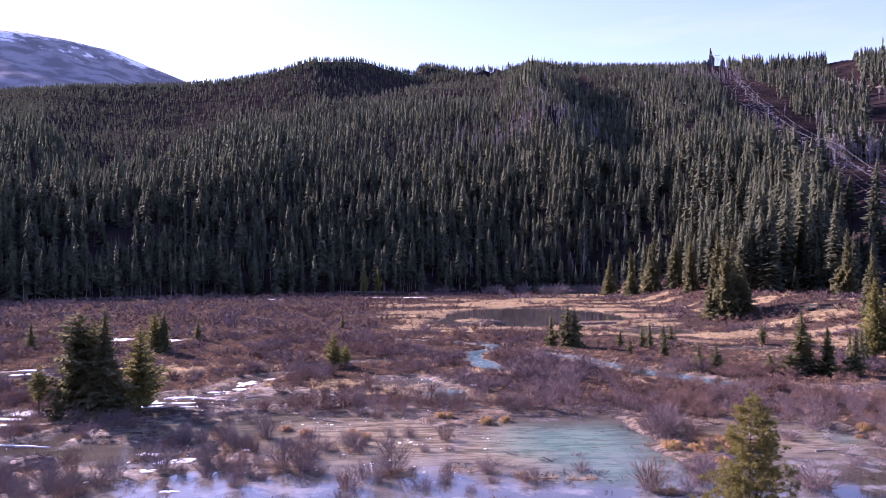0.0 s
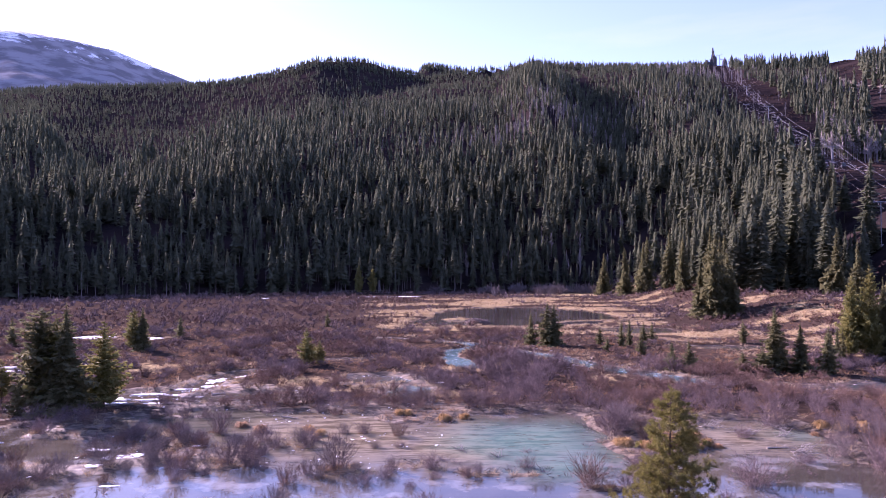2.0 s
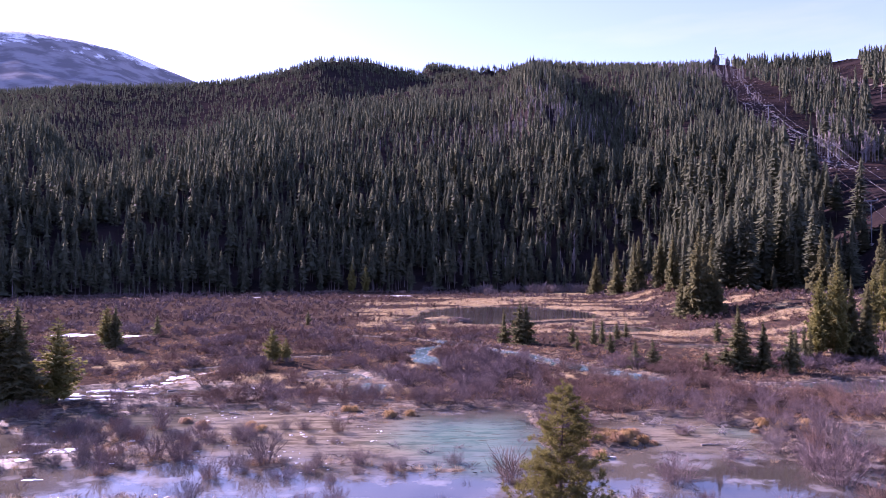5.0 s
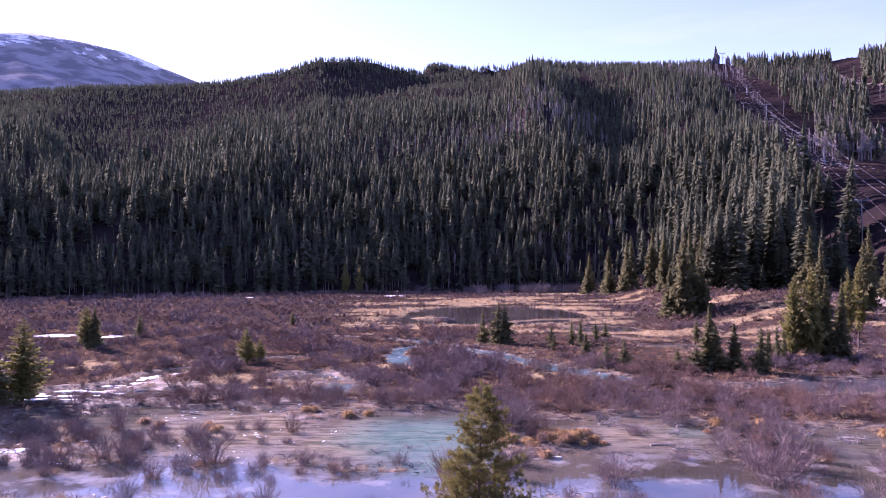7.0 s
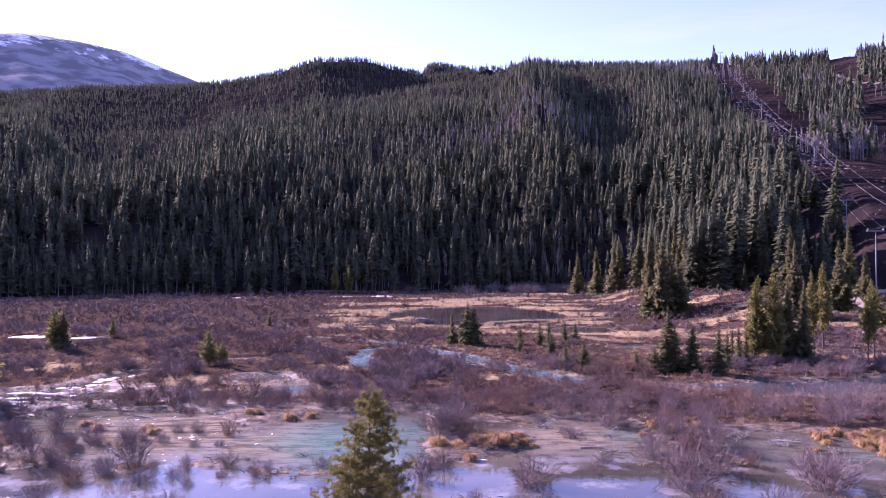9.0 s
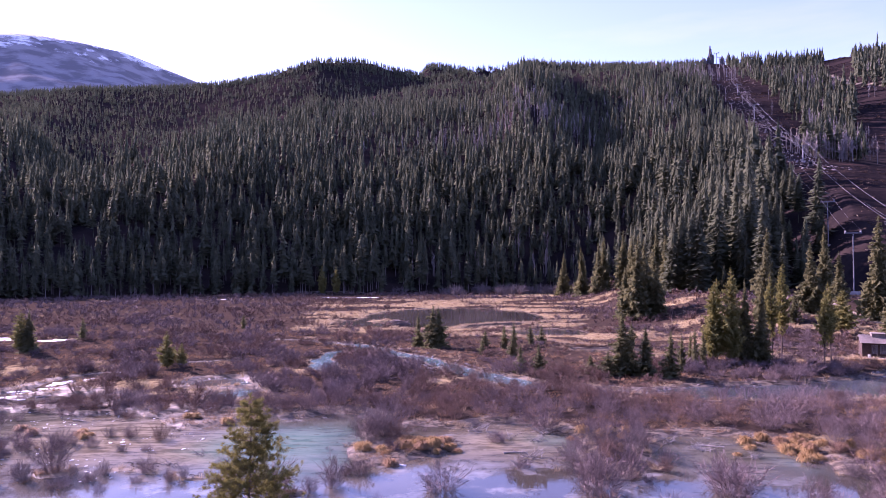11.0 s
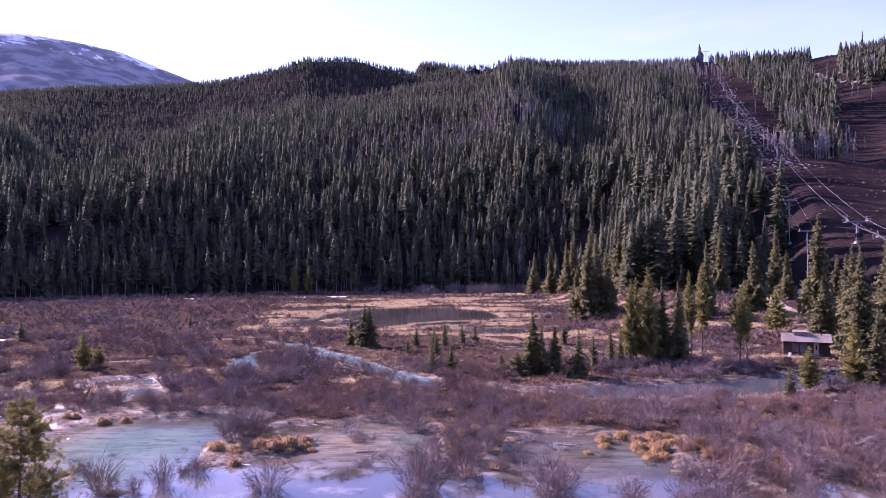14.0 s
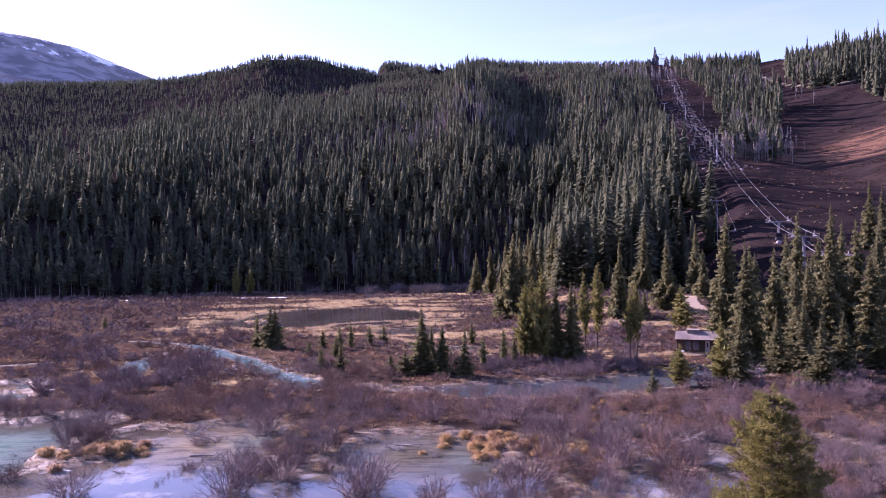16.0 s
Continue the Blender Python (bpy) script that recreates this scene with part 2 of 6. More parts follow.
M_ASPEN = foliage("bare_aspen", (0.20, 0.17, 0.155), (0.30, 0.265, 0.24), (0.38, 0.34, 0.31), 0.2, 0.5)
M_STEEL = simple("galvanised_steel", (0.16, 0.165, 0.175), (0.26, 0.265, 0.28), 1.5, 0.55, 0.2)
M_DARKSTEEL = simple("dark_painted_steel", (0.05, 0.05, 0.055), (0.09, 0.09, 0.10), 2.0, 0.5, 0.4)
M_CABLE = simple("steel_cable", (0.22, 0.22, 0.23), (0.32, 0.32, 0.34), 2.0, 0.5, 0.4)
M_LOG = simple("dark_stained_boards", (0.045, 0.03, 0.024), (0.09, 0.06, 0.045), 2.0, 0.8, 0, 0.4, True, (1, 1, 6))
M_ROOF = simple("weathered_roof_shingles", (0.21, 0.172, 0.146), (0.33, 0.282, 0.246), 4.0, 0.85, 0, 0.5)
M_PLANK = simple("grey_weathered_wood", (0.28, 0.23, 0.19), (0.46, 0.40, 0.34), 3.0, 0.85, 0, 0.4, True, (0.4, 5, 5))
M_PALEWOOD = simple("pale_door_paint", (0.42, 0.36, 0.32), (0.55, 0.48, 0.43), 3.0, 0.7)
M_STONE = simple("river_stones", (0.16, 0.13, 0.12), (0.36, 0.31, 0.29), 6.0, 0.8, 0, 0.4)
M_ROCK = simple("dark_rock", (0.05, 0.05, 0.055), (0.13, 0.12, 0.12), 0.8, 0.9, 0, 0.6)
M_GLASS = simple("window_glass", (0.015, 0.016, 0.018), (0.03, 0.03, 0.034), 1.0, 0.08, 0, 0, True, None, 0.6)


M_CURTAIN = simple("dim_curtain", (0.16, 0.15, 0.16), (0.24, 0.22, 0.23), 3.0, 0.9)


def pane_material():
    """Clear window glass."""
    m = Nodes("window_pane")
    m.bsdf.inputs["Transmission Weight"].default_value = 0.9
    m.bsdf.inputs["IOR"].default_value = 1.3
    return m.done((0.75, 0.78, 0.80), 0.03, 0.0, 0.5)


M_PANE = pane_material()


# ---- building blocks ----
def grid_noise(x, y, scale, seed=0):
    """Smooth value noise in 0..1 on arrays."""
    x, y = np.asarray(x, float) / scale, np.asarray(y, float) / scale
    xi, yi = np.floor(x).astype(np.int64), np.floor(y).astype(np.int64)
    fx, fy = x - xi, y - yi
    fx, fy = fx * fx * (3 - 2 * fx), fy * fy * (3 - 2 * fy)

    def corner(i, j):
        h = (i * 374761393 + j * 668265263 + seed * 1442695041) & 0xFFFFFFFF
        h = ((h ^ (h >> 13)) * 1274126177) & 0xFFFFFFFF
        return ((h ^ (h >> 16)) & 0xFFFF) / 65535.0

    top = corner(xi, yi) * (1 - fx) + corner(xi + 1, yi) * fx
    low = corner(xi, yi + 1) * (1 - fx) + corner(xi + 1, yi + 1) * fx
    return top * (1 - fy) + low * fy


def fbm(x, y, scale, seed=0, octaves=4):
    total, amp, norm = 0.0, 1.0, 0.0
    for k in range(octaves):
        total = total + amp * grid_noise(x, y, scale / 2 ** k, seed + 17 * k)
        norm += amp
        amp *= 0.5
    return total / norm


def smooth(v, lo, hi):
    t = np.clip((np.asarray(v, float) - lo) / (hi - lo), 0, 1)
    return t * t * (3 - 2 * t)


def mesh_from(name, verts, faces, material, flat=True):
    """A mesh from arrays of corners and of triangles or quads."""
    verts, faces = np.asarray(verts, np.float32), np.asarray(faces, np.int32)
    me = bpy.data.meshes.new(name)
    me.vertices.add(len(verts))
    me.vertices.foreach_set("co", verts.ravel())
    n, k = faces.shape
    me.loops.add(n * k)
    me.loops.foreach_set("vertex_index", faces.ravel())
    me.polygons.add(n)
    me.polygons.foreach_set("loop_start", np.arange(0, n * k, k, dtype=np.int32))
    if not flat:
        me.polygons.foreach_set("use_smooth", np.ones(n, bool))
    me.materials.append(material)
    me.update(calc_edges=True)
    me.validate()
    return me


def part(name, bm, material, parent, label="", at=None):
    """Links a bmesh as one mesh object under a thing or a part."""
    me = bpy.data.meshes.new(name)
    bm.to_mesh(me)
    bm.free()
    me.materials.append(material)
    ob = new(name, me)
    ob.parent = parent
    if at is not None:
        ob.matrix_basis = at
    if label:
        tagged(ob, label)
    return ob


def thing(name, m, label, category, group="", kind=""):
    ob = new(name)
    ob.matrix_basis = m
    return tagged(ob, label, category, group, kind)


def add_box(bm, x0, x1, y0, y1, z0, z1, bevel=0.0):
    r = bmesh.ops.create_cube(bm, size=1.0, matrix=Matrix.Translation(((x0 + x1) / 2, (y0 + y1) / 2, (z0 + z1) / 2)) @ Matrix.Diagonal((x1 - x0, y1 - y0, z1 - z0, 1)))
    if bevel:
        edges = list({e for v in r["verts"] for e in v.link_edges})
        bmesh.ops.bevel(bm, geom=edges, offset=bevel, segments=1, affect="EDGES")
    return bm


def box(x0, x1, y0, y1, z0, z1, bevel=0.0):
    return add_box(bmesh.new(), x0, x1, y0, y1, z0, z1, bevel)


def add_rod(bm, a, b, r0, r1=None, sides=8):
    """A tapered rod from a to b."""
    a, b = Vector(a), Vector(b)
    turn = (b - a).to_track_quat("Z", "Y").to_matrix().to_4x4()
    bmesh.ops.create_cone(bm, cap_ends=True, segments=sides, radius1=r0, radius2=r0 if r1 is None else r1, depth=(b - a).length,
                          matrix=Matrix.Translation((a + b) / 2) @ turn)
    return bm


def rod(a, b, r0, r1=None, sides=8):
    return add_rod(bmesh.new(), a, b, r0, r1, sides)


# ---- plan of the valley ----
RIVER = [(190, 112), (140, 100), (110, 103), (97, 100), (88, 94), (76, 89.5), (65, 88), (51, 89), (40, 93), (30, 105), (24, 117), (17, 126), (9, 137), (-2, 144), (-14, 149), (-20, 150)]
SIDE_ARM = [(13, 133), (6, 126), (5, 118), (9, 107)]
LEFT_STREAM = [(-9, 117), (-20, 113), (-27, 100), (-28, 91), (-33, 83), (-42, 75), (-60, 70)]
POOLS = [  # centre, half widths: standing water
    (9.5, 64, 9.5, 10.5), (15.5, 69.5, 4.2, 6.5), (16, 58, 4.5, 6), (-5, 64, 8, 9), (-10, 51.5, 20, 4.6), (8, 49.5, 24, 4.2), (-34, 61, 12, 4.0), (33, 63, 7, 9), (26, 67, 3.5, 3), (28, 54, 8, 4.4), (37, 52, 8, 4.0), (34, 48.5, 13, 4),
    (53, 58, 7, 9), (58, 52, 6, 4), (46, 51, 6, 4), (72, 51, 6, 4), (80, 58, 7, 4), (89, 59.5, 4, 3), (-63, 104, 9, 4), (-49, 74, 6, 2.0), (-73, 150, 4.5, 3.5), (-59, 147, 4.5, 2.2), (0, 87.5, 3.2, 4.0), (-5, 96, 4.0, 3.0)]
FAR_POOLS = [(27, 206, 27, 37), (6, 186, 12, 13), (50, 161, 9.5, 8), (57, 130, 7.5, 3.4), (-5, 309, 32, 3.0), (-80, 300, 9, 4)]
POOL_ISLANDS = [(25.5, 62, 2.6, 2.6), (21.5, 65.5, 2.4, 3.5), (43, 60, 3.2, 6.5), (8, 192, 4.5, 2.0), (66, 60, 6, 6), (16, 50.5, 2.2, 1.2), (-9.5, 63, 2.2, 1.5), (-4, 55, 2.5, 1.0), (-14, 56, 2.0, 1.2)]


def along(x, y, line):
    """Distance from a line of points."""
    best = np.full(np.shape(x), 1e9)
    for (x0, y0), (x1, y1) in zip(line, line[1:]):
        dx, dy = x1 - x0, y1 - y0
        t = np.clip(((x - x0) * dx + (y - y0) * dy) / (dx * dx + dy * dy), 0, 1)
        best = np.minimum(best, np.hypot(x - x0 - t * dx, y - y0 - t * dy))
    return best


def oval(x, y, spots):
    """Metres inside the nearest oval."""
    best = np.full(np.shape(x), -1e9)
    for cx, cy, a, b in spots:
        best = np.maximum(best, (1 - np.hypot((x - cx) / a, (y - cy) / b)) * min(a, b))
    return best


def wet(x, y):
    """Metres inside the water's edge; minus on land."""
    x, y = np.asarray(x, float), np.asarray(y, float)
    w = np.maximum(1.9 - 0.35 * (1 - smooth(x, 18, 27)) + 0.3 * smooth(x, 28, 32) * (1 - smooth(x, 40, 46)) - 2.0 * smooth(x, 38, 43) * (1 - smooth(x, 52, 60)) + 2.8 * smooth(x, 54, 62) * (1 - smooth(x, 104, 112)) - along(x, y, RIVER), 1.55 - along(x, y, SIDE_ARM))
    w = np.maximum(w, 1.5 - along(x, y, LEFT_STREAM))
    w = np.maximum(w, oval(x, y, POOLS + FAR_POOLS))
    w = np.minimum(w, -oval(x, y, POOL_ISLANDS))
    puddle = smooth(oval(x, y, [(-18, 66, 26, 13), (-26, 86, 15, 8)]), -1, 3)
    w = np.maximum(w, puddle * ((fbm(x / 1.7, y, 3.2, 19, 3) - 0.485) * 9.0) - (1 - puddle) * 9.0)
    near = 1 - smooth(y, 76, 84)
    return w + (fbm(x, y, 5.0, 3) - 0.5) * (3.4 - 0.6 * near) + near * ((fbm(x, y, 2.0, 13, 2) - 0.5) * 1.5 - 0.1)


CREST = [(-180, 300, 2200), (-60, 330, 1750), (-38.9, 330, 1700), (-28.9, 378, 1650), (-21.8, 390, 1600), (-17.5, 387, 1500), (-14.4, 389, 1420), (-11.6, 404, 1380), (-7.9, 407, 1380),
         (-5.1, 397, 1400), (-2.2, 369, 1350), (2.1, 354, 1250), (6.8, 333, 1150), (11.4, 309, 1100), (15.9, 296, 1080), (20.1, 298, 1100), (21.6, 294, 1100), (25.3, 262, 1000), (27.5, 252, 980),
         (29.7, 247, 960), (32.0, 246, 950), (37.7, 244, 930), (60, 200, 900), (180, 300, 2200)]
SNOW_CREST = [(-180, 500), (-60, 1000), (-37.5, 1185), (-32.8, 1231), (-29.3, 1225), (-26.3, 1205), (-23.6, 1140), (-20.7, 1065), (-17, 930), (-8, 500), (20, 300), (180, 300)]
SPUR = [(-30, 540, 72), (-25.5, 590, 95), (-21.5, 640, 118), (-18, 700, 150), (-13, 820, 192), (-8, 950, 240), (-4.3, 1050, 280), (0, 1150, 322), (5, 1215, 345)]  # bearing, distance, height of its crest
FOOT = [(-180, 900), (-75, 420), (-40, 375), (-10, 352), (10, 352), (17, 338), (24, 285), (31, 240), (40, 220), (70, 230), (110, 700), (180, 900)]


def lift_x(y):
    return 171 + (y - 223) * 0.306


def land(x, y):
    """The ground's height."""
    x, y = np.asarray(x, float), np.asarray(y, float)
    az = np.degrees(np.arctan2(x - 20, y))
    r = np.hypot(x - 20, y)
    c = np.array(CREST, float)
    top, r1 = np.interp(az, c[:, 0], c[:, 1]) + 12.5, np.interp(az, c[:, 0], c[:, 2])
    r0 = np.interp(az, [f[0] for f in FOOT], [f[1] for f in FOOT])
    s = (r - r0) / (r1 - r0)
    up = np.clip(s, 0, 1)
    rise = top * (up + 0.9 * up * (1 - up) ** 4) * smooth(s, -0.02, 0.04)
    rise = rise + np.sin(np.pi * up) * ((fbm(x, y, 420, 11, 3) - 0.5) * 75 + (fbm(x, y, 130, 5, 3) - 0.5) * 22)
    for a0, wide, deep in ((-21, 4.0, -42), (-10.5, 5.0, 14), (-1.5, 3.0, -14), (5.5, 3.0, 14), (11.5, 2.4, -14), (17.0, 2.6, 12)):
        rise = rise + deep * np.exp(-((az - a0 + 5 * (up - 0.5)) / wide) ** 2) * np.sin(np.pi * up) * smooth(up, 0.0, 0.3)
    c2 = np.array(SPUR, float)
    rs, zs = np.interp(az, c2[:, 0], c2[:, 1]), np.interp(az, c2[:, 0], c2[:, 2]) + (fbm(x, y, 160, 5, 2) - 0.5) * 14
    near = np.clip((r - r0) / (rs - r0), 0, 1)
    back = np.clip((r - rs) / np.maximum(r1 - rs, 60), 0, 1)
    climb = zs * (near + 0.35 * near * (1 - near) ** 2) + np.sin(np.pi * near) * (fbm(x, y, 210, 15, 3) - 0.5) * 40
    beyond = zs + (top - zs) * back - (26 + 42 * (1 - smooth(az, -10, 3))) * np.sin(np.pi * back ** 0.55) + np.sin(np.pi * back) * (fbm(x, y, 300, 25, 3) - 0.5) * 40
    spur = np.where(r < rs, climb * smooth(s, -0.02, 0.04), beyond)
    rise = rise + (spur - rise) * smooth(az, -33, -27) * (1 - smooth(az, 2.5, 6.5))
    across = np.clip((x - lift_x(y) + 6) * 0.45, 0, 30) * smooth(up, 0.0, 0.10) * (1 - up) * (np.abs(az) < 60)
    rise = np.maximum(rise - across, 0)
    sight = (top - 17) / r1 - 0.035 * (1 - up)
    rise = np.minimum(rise, 17 + r * sight)
    rise = np.where(s > 1, top - (r - r1) * 0.22, rise)
    knoll = 618 * np.exp(-((az + 0.6) / 3.6) ** 6) * np.exp(-((r - 2150) / 420) ** 2) - 5 * (az + 1)
    s2 = np.interp(az, [k[0] for k in SNOW_CREST], [k[1] for k in SNOW_CREST])
    far = s2 * np.clip(1 - np.abs(r - 4200) / 2400, 0, 1) + (fbm(x, y, 700, 23, 5) - 0.5) * 150 * smooth(r, 2000, 3200) * (1 - smooth(r, 3900, 4300))
    rise = np.where(s > 1, np.maximum(np.maximum(rise, far), knoll), rise)
    w = wet(x, y)
    floor = 0.30 + (fbm(x, y, 9, 2) - 0.5) * 0.5 + (fbm(x, y, 1.6, 8, 2) - 0.5) * 0.22
    floor = np.maximum(floor, 0.06) * (1 - smooth(w, -1.2, 0.2)) + smooth(w, -1.2, 0.2) * -0.05 - 0.5 * smooth(w, 0.0, 2.5)
    flat = 1 - smooth(s, -0.02, 0.06)
    bank = np.clip(0.12 * (y - 128), 0, 6.0) * smooth(x, 75, 105) * smooth(600 - r, 0, 200)
    return floor * flat + np.maximum(rise, np.minimum(bank, 6.0))


def open_bank(x, y):
    """The treeless rise of straw and willow before the woods."""
    return smooth(oval(x, y, [(94, 215, 16, 50), (100, 180, 18, 20), (92, 270, 14, 40)]), -3, 4)


def zone_straw(x, y):
    """Where golden sedge takes over from the brown grass."""
    rim = oval(x, y, [(24, 205, 46, 52), (50, 158, 26, 16), (30, 262, 62, 34), (62, 322, 40, 16)])
    bands = fbm(x / 3.0, y, 7.0, 31, 3)
    s = smooth(rim, -6, 10) * smooth(bands, 0.40, 0.56)
    s = np.maximum(s, smooth(oval(x, y, [(20, 200, 32, 38), (8, 172, 20, 12)]), -4, 3) * smooth(bands, 0.22, 0.42))
    s = np.maximum(s, smooth(oval(x, y, [(100, 145, 34, 40), (75, 120, 30, 12)]), -3, 8) * smooth(fbm(x / 4.0, y, 3.4, 35, 3), 0.48, 0.60) * 0.6)
    tuft = smooth(oval(x, y, [(26, 66, 4, 3), (43, 66, 4, 3), (64, 62, 6, 5), (82, 84, 14, 3), (-8, 92, 14, 7), (4, 84, 10, 3), (-24, 92, 9, 5), (10, 106, 12, 7), (-40, 108, 14, 8), (30, 96, 8, 4)]), -1, 2) * 0.6 * smooth(fbm(x, y, 5, 33), 0.35, 0.55)
    bank = open_bank(x, y) * smooth(fbm(x / 3.0, y, 4.5, 39, 3), 0.56, 0.64) * 0.6
    return np.clip(np.maximum(np.maximum(s, tuft), bank), 0, 1)


def build_ground():
    """One sheet from under the camera to the far peaks."""
    az = np.radians(np.concatenate([np.arange(-180, -40, 4.0), np.arange(-40, 40, 0.26), np.arange(40, 180, 4.0)]))
    rs, r = [4.0], 4.0
    while r < 4850:
        step = 12.0 if r < 52 else (0.66 if r < 150 else (0.66 + (r - 150) * 0.013 if r < 450 else 4.6 + (r - 450) * 0.022))
        r += step
        rs.append(r)
    rs = np.array(rs)
    A, Rr = np.meshgrid(az, rs)
    X, Y = 27 + np.sin(A) * Rr, -42 + np.cos(A) * Rr
    Z = land(X, Y)
    nr, na = X.shape
    verts = np.stack([X, Y, Z], -1).reshape(-1, 3)
    i, j = np.meshgrid(np.arange(nr - 1), np.arange(na), indexing="ij")
    k = (j + 1) % na
    faces = np.stack([i * na + j, i * na + k, (i + 1) * na + k, (i + 1) * na + j], -1).reshape(-1, 4)
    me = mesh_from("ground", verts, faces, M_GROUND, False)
    x, y = verts[:, 0], verts[:, 1]
    rr = np.hypot(x - 20, y)
    w = wet(x, y)
    azd = np.degrees(np.arctan2(x - 20, y))
    # hill: where the soil colour darkened for tree shade is laid
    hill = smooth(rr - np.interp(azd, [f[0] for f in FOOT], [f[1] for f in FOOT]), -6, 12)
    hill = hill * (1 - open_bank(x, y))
    near = 1 - smooth(y, 92, 112)
    mud = smooth(w, -3.6, -0.6) * near + 0.8 * smooth(w, -1.0, 0.2) * (1 - near)
    mud = np.maximum(mud, smooth(oval(x, y, [(-24, 84, 16, 9), (0, 76, 16, 6), (-16, 67, 24, 12), (-2, 89, 6, 4)]), -2, 3) * 0.62)
    # bands of the run that get the painted sunlight, in rust tone
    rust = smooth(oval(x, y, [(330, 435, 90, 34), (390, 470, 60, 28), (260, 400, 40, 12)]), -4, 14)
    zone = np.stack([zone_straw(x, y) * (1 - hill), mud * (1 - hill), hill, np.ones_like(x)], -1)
    snow = np.maximum(0, smooth(oval(x, y, [(-80, 300, 9, 4), (-14, 309, 26, 3.5), (139, 297, 12, 5), (-58, 103, 5, 1.4), (-47, 77, 3, 0.7)]), -0.5, 1.0))
    track = smooth(1.9 - along(x, y, [(120.5, 152), (120, 168), (124, 180)]), -0.5, 0.8)
    run_edge = smooth(4.5 - along(x, y, [(430, 760), (425, 734), (416, 689), (417, 663), (422, 633), (432, 613), (443, 606), (470, 590)]), -1.5, 2.0)
    cover = np.stack([snow, np.maximum(track, run_edge * 0.6), smooth(rr, 2500, 3000), np.ones_like(x)], -1)
    # peak: red for snow height, green for the run's painted sunlit bands
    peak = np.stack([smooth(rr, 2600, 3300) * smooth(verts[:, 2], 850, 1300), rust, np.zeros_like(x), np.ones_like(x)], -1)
    for name, data in (("zone", zone), ("cover", cover), ("peak", peak)):
        att = me.color_attributes.new(name, "FLOAT_COLOR", "POINT")
        att.data.foreach_set("color", data.astype(np.float32).ravel())
    ob = new("ground", me)
    return tagged(ob, "marshy valley floor of rust and straw grass rising to hills", "ground", "", "structure")


build_ground()


def water_sheet(name, x0, x1, y0, y1, material, label):
    me = mesh_from(name, [(x0, y0, 0), (x1, y0, 0), (x1, y1, 0), (x0, y1, 0)], [(0, 1, 2, 3)], material)
    tagged(new(name, me), label, "water", "", "structure")


water_sheet("pond_water", -150, 200, 10, 79.5, M_POND, "milky turquoise flood water with thin grey ice")
water_sheet("river_water", -200, 44, 79.5, 153, M_RIVER, "pale rippled river water running through the marsh")
water_sheet("river_water", 44, 260, 79.5, 121, M_RIVER, "pale rippled river water running past the grove")
water_sheet("far_pond_water", 44, 260, 121, 153, M_FARPOND, "still dark water of a small marsh pool")
water_sheet("far_pond_water", -200, 260, 153, 345, M_FARPOND, "still dark beaver pond water")


# ---- plants in the mass ----
rng = np.random.default_rng(7)


def conifer_arrays(tiers, arms, core, seed, low=0.10):
    """A conifer one metre high and one wide: ragged skirts of sprays, tier over tier, round a slim core."""
    g = np.random.default_rng(seed)
    v, f = [], []

    def tri(a, b, c):
        f.append((len(v), len(v) + 1, len(v) + 2))
        v.extend((a, b, c))

    for k in range(tiers):
        u = k / tiers
        step = (0.97 - low) / tiers
        z = low + (0.97 - low) * u
        reach = (0.5 * (1 - u) ** 0.78 + 0.02) * g.uniform(0.72, 1.15)
        n = max(4, round(arms * (1 - 0.35 * u)))
        turn = g.uniform(0, 6.28)
        for j in range(n):
            a = turn + 6.283 * (j + g.uniform(-0.2, 0.2)) / n
            r = reach * g.uniform(0.6, 1.2)
            half = 3.14 / n * g.uniform(0.6, 1.0)
            drop = step * g.uniform(0.25, 0.75)
            shift = g.uniform(-0.95, 0.95) * step
            top = (math.cos(a) * 0.02, math.sin(a) * 0.02, z + step * g.uniform(0.7, 1.15))
            tri((math.cos(a - half) * r * 0.8, math.sin(a - half) * r * 0.8, z + shift - drop * g.uniform(0.2, 1.4)), (math.cos(a + half) * r, math.sin(a + half) * r, z + shift - drop * g.uniform(0.2, 1.4)), top)
    for z0, z1, r0 in ((low + 0.02, low + 0.42, 0.25), (low + 0.22, low + 0.64, 0.20), (low + 0.44, 0.86, 0.14), (0.68, 0.99, 0.075)):
        turn = g.uniform(0, 6.28)
        rim = [(math.cos(turn + 6.283 * k / core) * r0 * w, math.sin(turn + 6.283 * k / core) * r0 * w, z0 + g.uniform(-0.05, 0.05)) for k, w in enumerate(g.uniform(0.72, 1.2, core))]
        for k in range(core):
            tri(rim[k], rim[(k + 1) % core], (0, 0, z1))
    tri((-0.012, 0, 0.9), (0.012, 0, 0.9), (0, 0, 1.03))
    tri((-0.03, 0, 0), (0.03, 0, 0), (0, 0, 0.5))
    return np.array(v, np.float32), np.array(f, np.int32)


